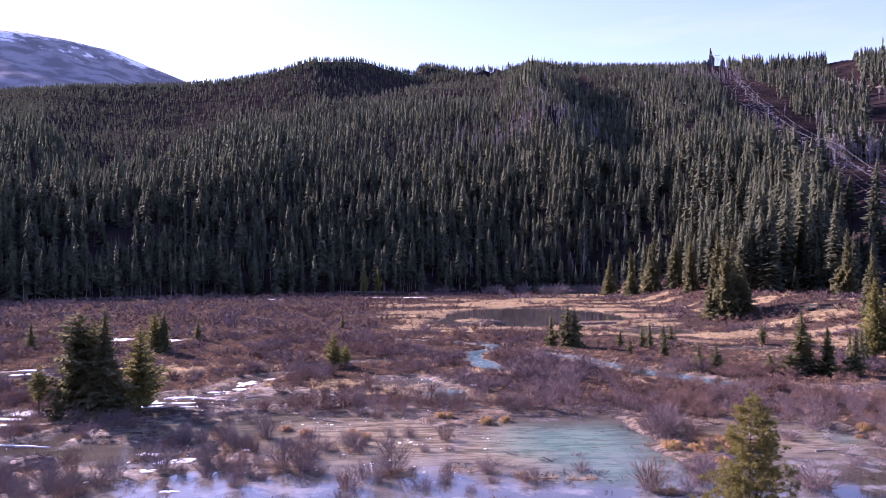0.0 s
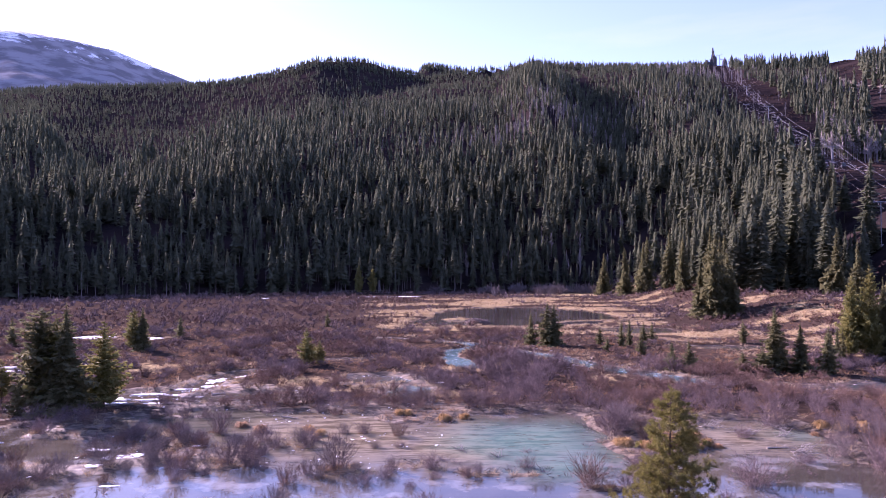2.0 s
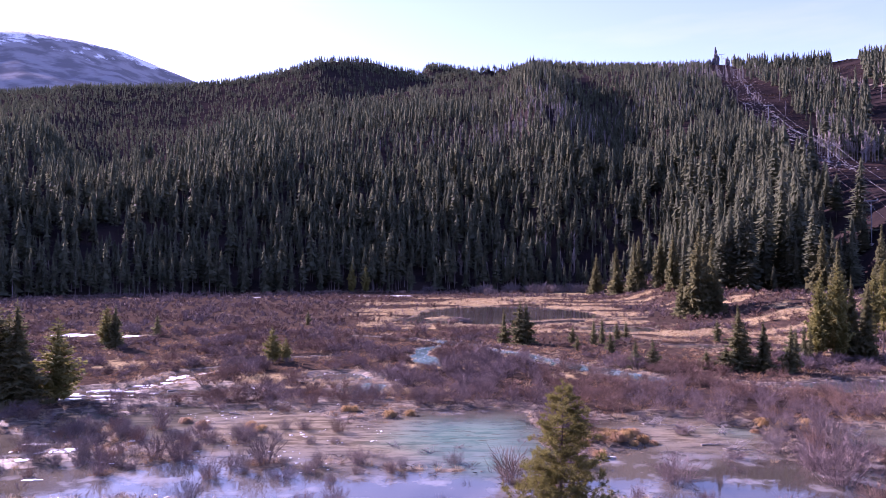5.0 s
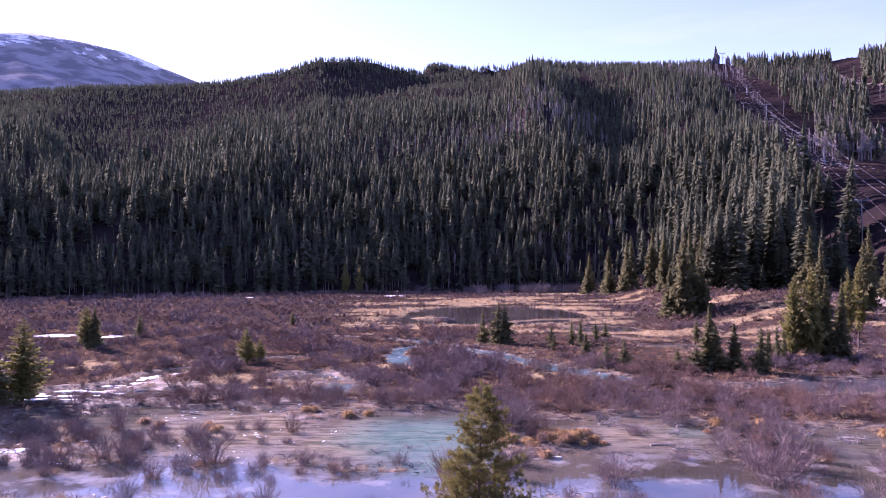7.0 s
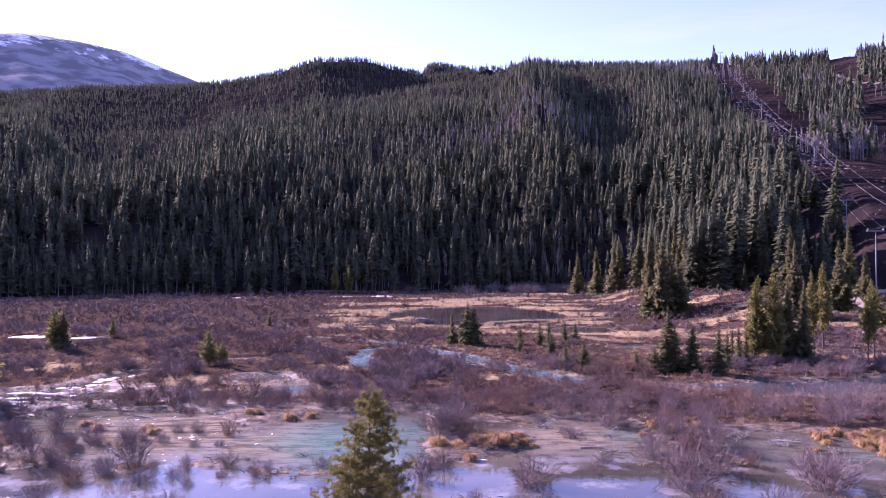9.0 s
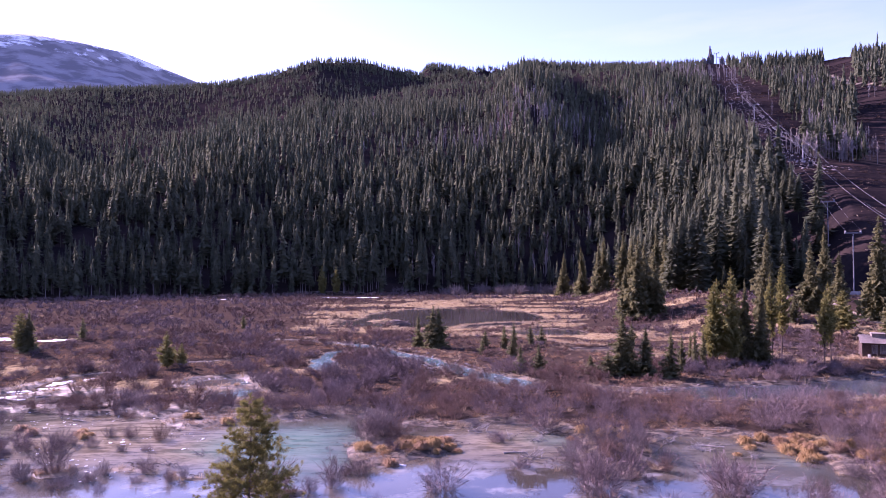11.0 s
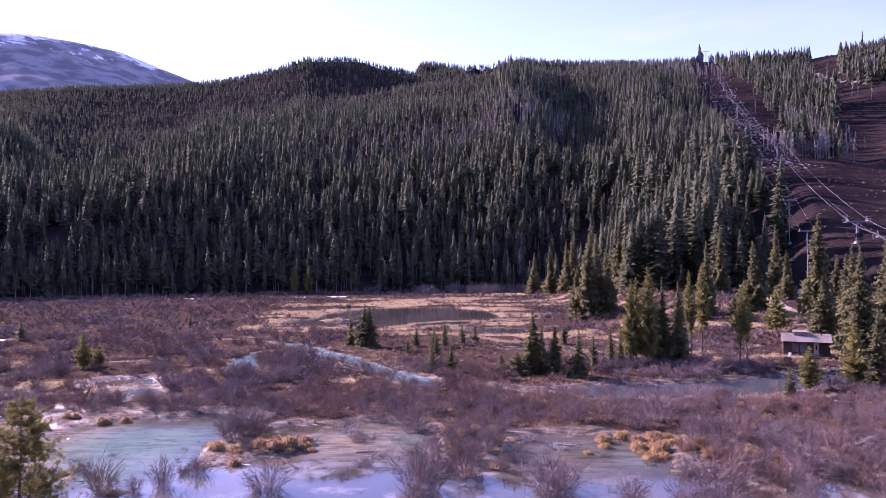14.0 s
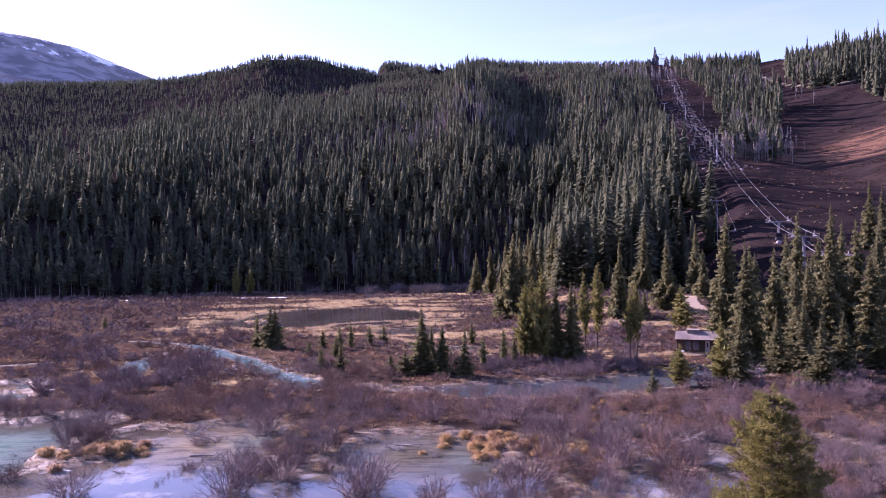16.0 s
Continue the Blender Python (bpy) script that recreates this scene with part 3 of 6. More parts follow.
def scatter_mesh(name, models, xs, ys, zs, heights, widths, material, g):
    """Many plants joined into one mesh."""
    pick = g.integers(0, len(models), len(xs))
    turn = g.uniform(0, 6.283, len(xs))
    tiltx, tilty = g.normal(0, 0.02, len(xs)), g.normal(0, 0.02, len(xs))
    all_v, all_f, base = [], [], 0
    for m, (v, f) in enumerate(models):
        at = np.nonzero(pick == m)[0]
        if not len(at):
            continue
        c, s = np.cos(turn[at])[:, None], np.sin(turn[at])[:, None]
        px = (v[None, :, 0] * c - v[None, :, 1] * s) * widths[at][:, None]
        py = (v[None, :, 0] * s + v[None, :, 1] * c) * widths[at][:, None]
        pz = v[None, :, 2] * heights[at][:, None]
        px = px + pz * tiltx[at][:, None] + xs[at][:, None]
        py = py + pz * tilty[at][:, None] + ys[at][:, None]
        pz = pz + zs[at][:, None]
        all_v.append(np.stack([px, py, pz], -1).reshape(-1, 3))
        all_f.append((f[None] + (np.arange(len(at)) * len(v))[:, None, None]).reshape(-1, 3) + base)
        base += len(at) * len(v)
    return new(name, mesh_from(name, np.concatenate(all_v), np.concatenate(all_f), material))


def forest_mask(x, y):
    """Where the woods stand on the hill."""
    r = np.hypot(x - 20, y)
    az = np.degrees(np.arctan2(x - 20, y))
    foot = np.interp(az, [f[0] for f in FOOT], [f[1] for f in FOOT])
    lx = lift_x(y)
    edge = (fbm(x, y, 25, 61, 3) - 0.5) * 24
    left = (x < lx - 22 + edge * 0.6) & ((r > foot + edge * 0.3 - 4) | ((x > 100 + edge * 0.3) & (y > 222 - (x - 100) * 0.3)))
    wedge = (y > 415 + edge) & (x > lx + 13 + 19 * smooth(y, 430, 560) * (1 - smooth(y, 690, 860)) + edge * 0.3) & (x < 54 + np.where(y > 660, 0.502, 0.53) * y + edge * 0.5)
    high = (r > np.interp(az, [28, 29, 30, 32, 35, 36, 37, 45], [850, 800, 780, 740, 730, 702, 675, 660]) + edge * 0.3) & (x > 54 + 0.54 * y)
    return left | wedge | high


FRONT_ROW = []


def scatter_forest():
    g = np.random.default_rng(12)
    bands = [("forest_edge", 225, 500, 5.0, [conifer_arrays(16, 7, 4, s, (0.06, 0.3, 0.12, 0.4, 0.08, 0.34)[s]) for s in range(6)]),
             ("forest_slope", 500, 860, 6.7, [conifer_arrays(9, 5, 4, s + 10, (0.1, 0.25, 0.15, 0.1, 0.2)[s]) for s in range(5)]),
             ("forest_ridge", 860, 1750, 8.8, [conifer_arrays(4, 4, 3, s + 20, 0.12) for s in range(5)])]
    for name, r_in, r_out, gap, models in bands:
        n = int(math.radians(86) * (r_out ** 2 - r_in ** 2) / 2 / gap ** 2)
        a = np.radians(g.uniform(-42, 44, n))
        r = np.sqrt(g.uniform(r_in ** 2, r_out ** 2, n))
        x, y = 20 + np.sin(a) * r, np.cos(a) * r
        c = np.array(CREST, float)
        crest = np.interp(np.degrees(a), c[:, 0], c[:, 2])
        ok = forest_mask(x, y) & (r < crest + 70) & (fbm(x, y, 60, 71, 3) > 0.14)
        x, y, r = x[ok], y[ok], r[ok]
        size = 0.75 + 0.7 * fbm(x, y, 90, 81, 2)
        h = g.normal(16.5, 5.2, len(x)).clip(5, 31) * size
        h = h * {"forest_edge": 0.92, "forest_slope": 0.80, "forest_ridge": 0.56}[name]
        h = h * (1 + 0.45 * smooth(x, 70, 130) * (1 - smooth(r, 310, 420)))
        h = h * np.where((x > 54 + 0.52 * y) & (r > 640), 1.45, 1.0)
        if name == "forest_ridge":
            h = 9.0 + (h - 9.0) * 0.45
        wd = h * g.uniform(0.19, 0.33, len(x)) + (1.3 if name == "forest_ridge" else 0.7)
        if name == "forest_edge":
            front = (x > 88) & (r < 350)
            FRONT_ROW.extend((x[front], y[front], h[front], wd[front]))
            x, y, r, h, wd = x[~front], y[~front], r[~front], h[~front], wd[~front]
        ob = scatter_mesh(name, models, x, y, land(x, y) - 0.3, h, wd, M_WOODS, g)
        tagged(ob, "dense dark green spruce and pine forest on the hillside", "forest", "", "stuff")
        if name == "forest_edge":
            foot = np.interp(np.degrees(np.arctan2(x - 20, y)), [k[0] for k in FOOT], [k[1] for k in FOOT])
            row = (r < foot + 42)
            t = np.arange(4) * math.pi / 2
            pv = np.concatenate([np.stack([np.cos(t) * 0.17, np.sin(t) * 0.17, np.zeros(4)], -1), [(0, 0, 1.0)]]).astype(np.float32)
            pf = np.array([(0, 1, 4), (1, 2, 4), (2, 3, 4), (3, 0, 4)], np.int32)
            n_row = int(row.sum())
            ob = scatter_mesh("forest_trunks", [(pv, pf)], x[row] + 0.1, y[row] - 0.3, land(x[row], y[row]) - 0.3, h[row] * 0.8, np.ones(n_row), M_TRUNK, g)
            tagged(ob, "pale slender trunks along the forest edge", "trunks", "", "stuff")
    az = g.uniform(-40, 36, 3600)
    c = np.array(CREST, float)
    r = np.interp(az, c[:, 0], c[:, 2]) + g.uniform(-45, 22, 3600)
    x, y = 20 + np.sin(np.radians(az)) * r, np.cos(np.radians(az)) * r
    ok = forest_mask(x, y)
    x, y = x[ok], y[ok]
    h = g.uniform(6.5, 12.0, len(x))
    h = np.where((x > lift_x(y) + 8) & (x < 54 + 0.52 * y), h * g.uniform(1.1, 1.85, len(x)), h)
    ob = scatter_mesh("forest_crest", bands[2][4], x, y, land(x, y) - 0.4, h, h * 0.28 + 1.3, M_WOODS, g)
    tagged(ob, "dense low conifers along the hill's crest", "forest", "", "stuff")
    a = np.radians(g.uniform(-5, 4, 700))
    r = g.uniform(2040, 2200, 700)
    x, y = 20 + np.sin(a) * r, np.cos(a) * r
    ob = scatter_mesh("forest_knoll", bands[2][4], x, y, land(x, y) - 0.5, g.uniform(14, 22, 700), g.uniform(5, 8, 700), M_WOODS, g)
    tagged(ob, "far conifer wood on a flat-topped knoll", "forest", "", "stuff")


scatter_forest()


def blades(n, height, spread, width, seed, split=2, flare=0.35):
    """A bush one unit high of bent stems with side twigs, as thin triangles."""
    g = np.random.default_rng(seed)
    v, f = [], []

    def sliver(p, q, w):
        d = q - p
        side = np.cross(d, g.normal(size=3))
        side = side / (np.linalg.norm(side) + 1e-6) * w / 2
        f.append((len(v), len(v) + 1, len(v) + 2))
        v.extend((p - side, p + side, q))

    for _ in range(n):
        a, u = g.uniform(0, 6.283), math.sqrt(g.uniform(0, 1))
        foot = np.array((math.cos(a), math.sin(a), 0)) * spread * 0.35 * u
        h = height * g.uniform(0.55, 1.0) * (1 - 0.35 * u)
        out = np.array((math.cos(a), math.sin(a), 0)) * spread * u * g.uniform(0.5, 1.0)
        mid = foot + out * 0.35 + np.array((0, 0, h * 0.55)) + g.normal(0, 0.03, 3)
        top = foot + out + np.array((0, 0, h)) + g.normal(0, 0.05, 3)
        sliver(foot, mid + (top - mid) * 0.3, width)
        sliver(mid, top, width * 0.7)
        for _ in range(split):
            t = g.uniform(0.1, 0.8)
            p = mid + (top - mid) * t
            q = p + (top - mid) * 0.5 * g.uniform(0.4, 1.1) + g.normal(0, 1, 3) * np.array((1, 1, 0.4)) * flare * 0.35
            sliver(p, q, width * 0.55)
    return np.array(v, np.float32), np.array(f, np.int32)


def bank_edge(x, y):
    """The low strip of grass and gravel on the river's south bank."""
    return smooth(9.0 - along(x, y + 4.5, RIVER), 1.5, 4.5) * smooth(x, 16, 24) * (y < 130)


def bush(stems, twigs, spread, width, seed):
    """A rounded leafless bush one unit high: leaning stems that fan out into a dome of fine twigs."""
    g = np.random.default_rng(seed)
    v, f = [], []

    def sliver(p, q, w):
        side = np.cross(q - p, g.normal(size=3))
        side = side / (np.linalg.norm(side) + 1e-6) * w / 2
        f.append((len(v), len(v) + 1, len(v) + 2))
        v.extend((p - side, p + side, q))

    lobes = [(g.uniform(0, 6.283), g.uniform(0.75, 1.1)) for _ in range(5)]
    for _ in range(stems):
        a, u = g.uniform(0, 6.283), math.sqrt(g.uniform(0, 1))
        full = max(size * (0.55 + 0.45 * math.cos(a - at)) for at, size in lobes)
        d = np.array((math.cos(a), math.sin(a), 0))
        foot = d * spread * 0.22 * u + g.normal(0, 0.04, 3) * np.array((1, 1, 0))
        top = d * spread * u * full * 0.85 + np.array((0, 0, g.uniform(0.66, 0.88) * full * math.sqrt(1 - 0.66 * u * u)))
        sliver(foot, top, width)
        for _ in range(twigs):
            p = foot + (top - foot) * g.uniform(0.35, 0.95)
            q = p + (top - foot) * g.uniform(0.12, 0.34) + g.normal(0, 1, 3) * np.array((0.12, 0.12, 0.08))
            sliver(p, q, width * g.uniform(0.6, 1.0))
    return np.array(v, np.float32), np.array(f, np.int32)


def shrub_density(x, y):
    w = wet(x, y)
    d = smooth(-w, 0.0, 1.5) * (0.12 + 1.1 * smooth(fbm(x, y, 6.5, 91, 3), 0.40, 0.52))
    straw = zone_straw(x, y)
    d = d * (1 - 0.9 * smooth(straw, 0.25, 0.6)) + 0.18 * smooth(x, 70, 90) * (y > 120) * (y < 210) * (w < -0.5)
    d = d * (1 - (0.38 + 0.34 * smooth(x, 46, 58)) * bank_edge(x, y))
    bare = smooth(oval(x, y, [(-24, 85, 16, 9), (0, 78, 13, 6), (8, 70, 8, 4)]), -2, 2)
    d = d * (1 - 0.6 * bare) * (1 - 0.85 * smooth(oval(x, y, [(25.5, 108, 2.6, 6)]), -0.5, 0.8))
    d = d * (1 - smooth(oval(x, y, [(-80, 300, 11, 6), (-14, 309, 28, 5), (139, 297, 13, 6), (-14, 300, 20, 6), (50, 148, 13, 7), (57, 123.5, 9, 4), (144, 195, 14, 11), (-73, 146, 8, 7), (-59, 143, 7, 6)]), -1, 1))
    d = np.maximum(d, smooth(oval(x, y, [(13, 113, 5.5, 8), (37, 87.5, 8, 3.5)]), -2, 2) * (w < -0.3) * 0.95)
    d = np.maximum(d, open_bank(x, y) * 0.95 * (1 - 0.85 * smooth(straw, 0.3, 0.6)))
    clump = smooth(fbm(x, y, 4.5, 95, 2), 0.55, 0.7) * 0.5
    return np.maximum(d, clump * (y < 70) * (w < 1.6))


def scatter_shrubs():
    g = np.random.default_rng(21)
    kinds = [("willow_scrub", 78, 112, 1.9, [bush(26, 11, 0.62, 0.022, s + 30) for s in range(7)], (1.0, 2.5)),
             ("willow_thicket", 112, 165, 2.0, [bush(17, 8, 0.62, 0.038, s) for s in range(9)], (1.0, 2.5)),
             ("far_willow_thicket", 165, 352, 2.8, [bush(9, 5, 0.62, 0.078, s + 9) for s in range(6)], (1.2, 2.5))]
    for name, y0, y1, gap, models, (h0, h1) in kinds:
        half = 0.72 * y1 + 40
        gx, gy = np.meshgrid(np.arange(27 - half, 27 + half, gap), np.arange(y0, y1, gap))
        x = gx.ravel() + g.uniform(-0.42, 0.42, gx.size) * gap * 1.5 + 0.5 * gap * (np.arange(gx.shape[0]) % 2).repeat(gx.shape[1])
        y = gy.ravel() + g.uniform(-0.42, 0.42, gx.size) * gap * 1.5
        inside = np.abs(x - 27) < 0.72 * y + 40
        x, y = x[inside], y[inside]
        n = len(x)
        foot = np.interp(np.degrees(np.arctan2(x - 20, y)), [k[0] for k in FOOT], [k[1] for k in FOOT])
        ok = (g.uniform(0, 1, n) < shrub_density(x, y)) & ~((x > 96) & (y < 118) & (y > 108)) & ((np.hypot(x - 20, y) < foot - 4) | (open_bank(x, y) > 0.4) & ~forest_mask(x, y)) & ~((np.abs(x - 121) < 4) & (y > 146) & (y < 184))
        x, y = x[ok], y[ok]
        red = fbm(x, y, 18, 99, 2) + g.normal(0, 0.08, len(x)) > 0.52
        for tone, sel, material, label in (("", ~red, M_WILLOW, "leafless purple-brown willow thicket across the marsh"), ("red_", red, M_REDTWIG, "leafless red-brown willow thicket across the marsh")):
            h = (h0 + (h1 - h0) * g.uniform(0, 1, sel.sum()) ** 1.9) * (0.35 + 1.25 * fbm(x[sel], y[sel], 11, 55, 3))
            h = h * (1 - 0.45 * smooth(oval(x[sel], y[sel], [(48, 132, 34, 24), (-52, 116, 14, 10), (-66, 138, 16, 8), (-30, 92, 12, 7)]), -2, 5))
            h = h * (1 + 0.45 * smooth(oval(x[sel], y[sel], [(13, 113, 5.5, 8), (37, 87.5, 8, 3.5)]), -2, 3))
            ob = scatter_mesh(tone + name, models, x[sel], y[sel], land(x[sel], y[sel]) - 0.03, h, (h * 0.95 + 0.25) * g.uniform(0.9, 1.5, sel.sum()), material, g)
            tagged(ob, label, "shrubs", "", "stuff")


scatter_shrubs()


def scatter_sedge():
    """Dry grass in tufts."""
    g = np.random.default_rng(31)
    models = [blades(11, 1.0, 0.9, 0.11, s + 40, 0) for s in range(5)]
    n = 34000
    y = 44 + 260 * g.uniform(0, 1, n) ** 1.5
    x = 27 + g.uniform(-1, 1, n) * (0.7 * y + 25)
    w = wet(x, y)
    near_shore = smooth(w, -3.6, -0.4) * (1 - smooth(w, -0.2, 0.3)) * 0.5
    p = np.maximum(smooth(zone_straw(x, y), 0.2, 0.6) * 0.9, near_shore + 0.05) * (w < 0.1)
    ok = g.uniform(0, 1, n) < p
    x, y = x[ok], y[ok]
    h = g.uniform(0.22, 0.65, len(x)) * (1 + y / 500)
    close = y < 80
    fine = [blades(26, 1.0, 0.8, 0.035, s + 44, 0) for s in range(5)]
    for name, shapes, sel in (("dry_grass", models, ~close), ("near_dry_grass", fine, close)):
        ob = scatter_mesh(name, shapes, x[sel], y[sel], land(x[sel], y[sel]) - 0.02, h[sel], h[sel] * g.uniform(0.9, 1.6, sel.sum()), M_SEDGE, g)
        tagged(ob, "tufts of golden dry sedge grass on the wet ground", "grass", "", "stuff")


scatter_sedge()


def scatter_meadow():
    """Taller straw in clumps round the beaver pond and on the far bank."""
    g = np.random.default_rng(35)
    n = 26000
    y = g.uniform(112, 300, n)
    x = g.uniform(-35, 150, n)
    ok = (g.uniform(0, 1, n) < 0.75 * smooth(zone_straw(x, y), 0.15, 0.5)) & (wet(x, y) < -0.3) & (fbm(x, y, 3.0, 43, 2) > 0.44)
    x, y = x[ok], y[ok]
    h = g.uniform(0.35, 0.9, len(x))
    ob = scatter_mesh("meadow_grass", [blades(10, 1.0, 0.9, 0.14, s + 60, 0) for s in range(5)], x, y, land(x, y) - 0.03, h, h * g.uniform(1.2, 2.2, len(x)), M_SEDGE, g)
    tagged(ob, "clumps of pale straw grass round the beaver pond", "grass", "", "stuff")


scatter_meadow()


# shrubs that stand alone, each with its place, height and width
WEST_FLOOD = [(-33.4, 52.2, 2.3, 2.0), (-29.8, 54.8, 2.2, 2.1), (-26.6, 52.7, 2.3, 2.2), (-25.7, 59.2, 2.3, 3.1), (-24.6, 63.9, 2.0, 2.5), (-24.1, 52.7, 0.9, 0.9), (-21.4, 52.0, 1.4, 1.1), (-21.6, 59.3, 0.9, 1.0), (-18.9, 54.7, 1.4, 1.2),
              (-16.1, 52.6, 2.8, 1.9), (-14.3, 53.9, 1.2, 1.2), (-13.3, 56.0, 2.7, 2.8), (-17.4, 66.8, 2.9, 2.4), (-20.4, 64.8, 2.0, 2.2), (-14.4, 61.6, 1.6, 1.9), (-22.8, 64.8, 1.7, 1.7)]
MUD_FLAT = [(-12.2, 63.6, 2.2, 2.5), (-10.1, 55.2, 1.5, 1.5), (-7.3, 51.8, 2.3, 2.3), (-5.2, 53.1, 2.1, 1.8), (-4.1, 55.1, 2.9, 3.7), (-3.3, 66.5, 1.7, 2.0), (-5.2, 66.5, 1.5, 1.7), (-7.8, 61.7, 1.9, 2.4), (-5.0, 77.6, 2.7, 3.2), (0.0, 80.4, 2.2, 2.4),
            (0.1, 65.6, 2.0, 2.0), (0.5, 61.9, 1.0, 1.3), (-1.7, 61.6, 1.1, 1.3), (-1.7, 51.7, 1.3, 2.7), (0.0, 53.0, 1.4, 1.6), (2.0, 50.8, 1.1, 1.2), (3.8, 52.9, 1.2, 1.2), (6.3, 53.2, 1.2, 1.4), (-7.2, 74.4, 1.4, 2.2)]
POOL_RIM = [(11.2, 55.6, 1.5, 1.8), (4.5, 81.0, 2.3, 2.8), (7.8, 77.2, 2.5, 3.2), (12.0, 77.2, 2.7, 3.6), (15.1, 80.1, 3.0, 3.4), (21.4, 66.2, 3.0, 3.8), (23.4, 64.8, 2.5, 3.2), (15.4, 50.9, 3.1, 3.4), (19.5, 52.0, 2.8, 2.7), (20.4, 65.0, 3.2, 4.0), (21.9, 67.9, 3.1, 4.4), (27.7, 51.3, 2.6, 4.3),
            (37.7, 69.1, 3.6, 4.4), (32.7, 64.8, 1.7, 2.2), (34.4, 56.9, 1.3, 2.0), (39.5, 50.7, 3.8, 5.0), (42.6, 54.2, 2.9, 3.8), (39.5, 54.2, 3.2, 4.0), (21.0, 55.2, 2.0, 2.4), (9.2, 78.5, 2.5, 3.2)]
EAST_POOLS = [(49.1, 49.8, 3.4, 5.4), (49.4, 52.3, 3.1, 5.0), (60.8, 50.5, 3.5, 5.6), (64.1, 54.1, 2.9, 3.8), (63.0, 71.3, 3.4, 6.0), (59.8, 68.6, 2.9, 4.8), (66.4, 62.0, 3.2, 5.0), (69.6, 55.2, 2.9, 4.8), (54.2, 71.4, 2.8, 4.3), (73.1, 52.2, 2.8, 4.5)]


def scatter_rust_grass():
    """Rust-brown grass tufts between the shrubs."""
    g = np.random.default_rng(33)
    models = [blades(9, 1.0, 1.0, 0.12, s + 50, 0) for s in range(5)]
    n = 10000
    y = 50 + 115 * g.uniform(0, 1, n) ** 1.3
    x = 27 + g.uniform(-1, 1, n) * (0.7 * y + 25)
    w = wet(x, y)
    ok = (w < -0.6) & ((fbm(x, y, 6.5, 91, 3) < 0.45) | (fbm(x, y, 6, 37, 2) > 0.60))
    x, y = x[ok], y[ok]
    h = g.uniform(0.3, 0.8, len(x))
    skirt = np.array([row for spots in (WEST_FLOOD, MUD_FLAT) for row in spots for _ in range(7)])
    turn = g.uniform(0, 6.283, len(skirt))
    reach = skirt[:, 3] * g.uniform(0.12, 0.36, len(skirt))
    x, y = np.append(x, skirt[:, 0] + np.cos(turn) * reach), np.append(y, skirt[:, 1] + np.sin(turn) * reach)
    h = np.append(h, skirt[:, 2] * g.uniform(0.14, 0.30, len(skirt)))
    close = y < 80
    fine = [blades(24, 1.0, 0.85, 0.035, s + 54, 0) for s in range(5)]
    for name, shapes, sel in (("rust_grass", models, ~close), ("near_rust_grass", fine, close)):
        ob = scatter_mesh(name, shapes, x[sel], y[sel], np.maximum(land(x[sel], y[sel]), -0.12) - 0.02, h[sel], h[sel] * g.uniform(1.0, 1.7, sel.sum()), M_RUSTGRASS, g)
        tagged(ob, "rust-orange tufts of dead grass between willow shrubs", "grass", "", "stuff")


scatter_rust_grass()


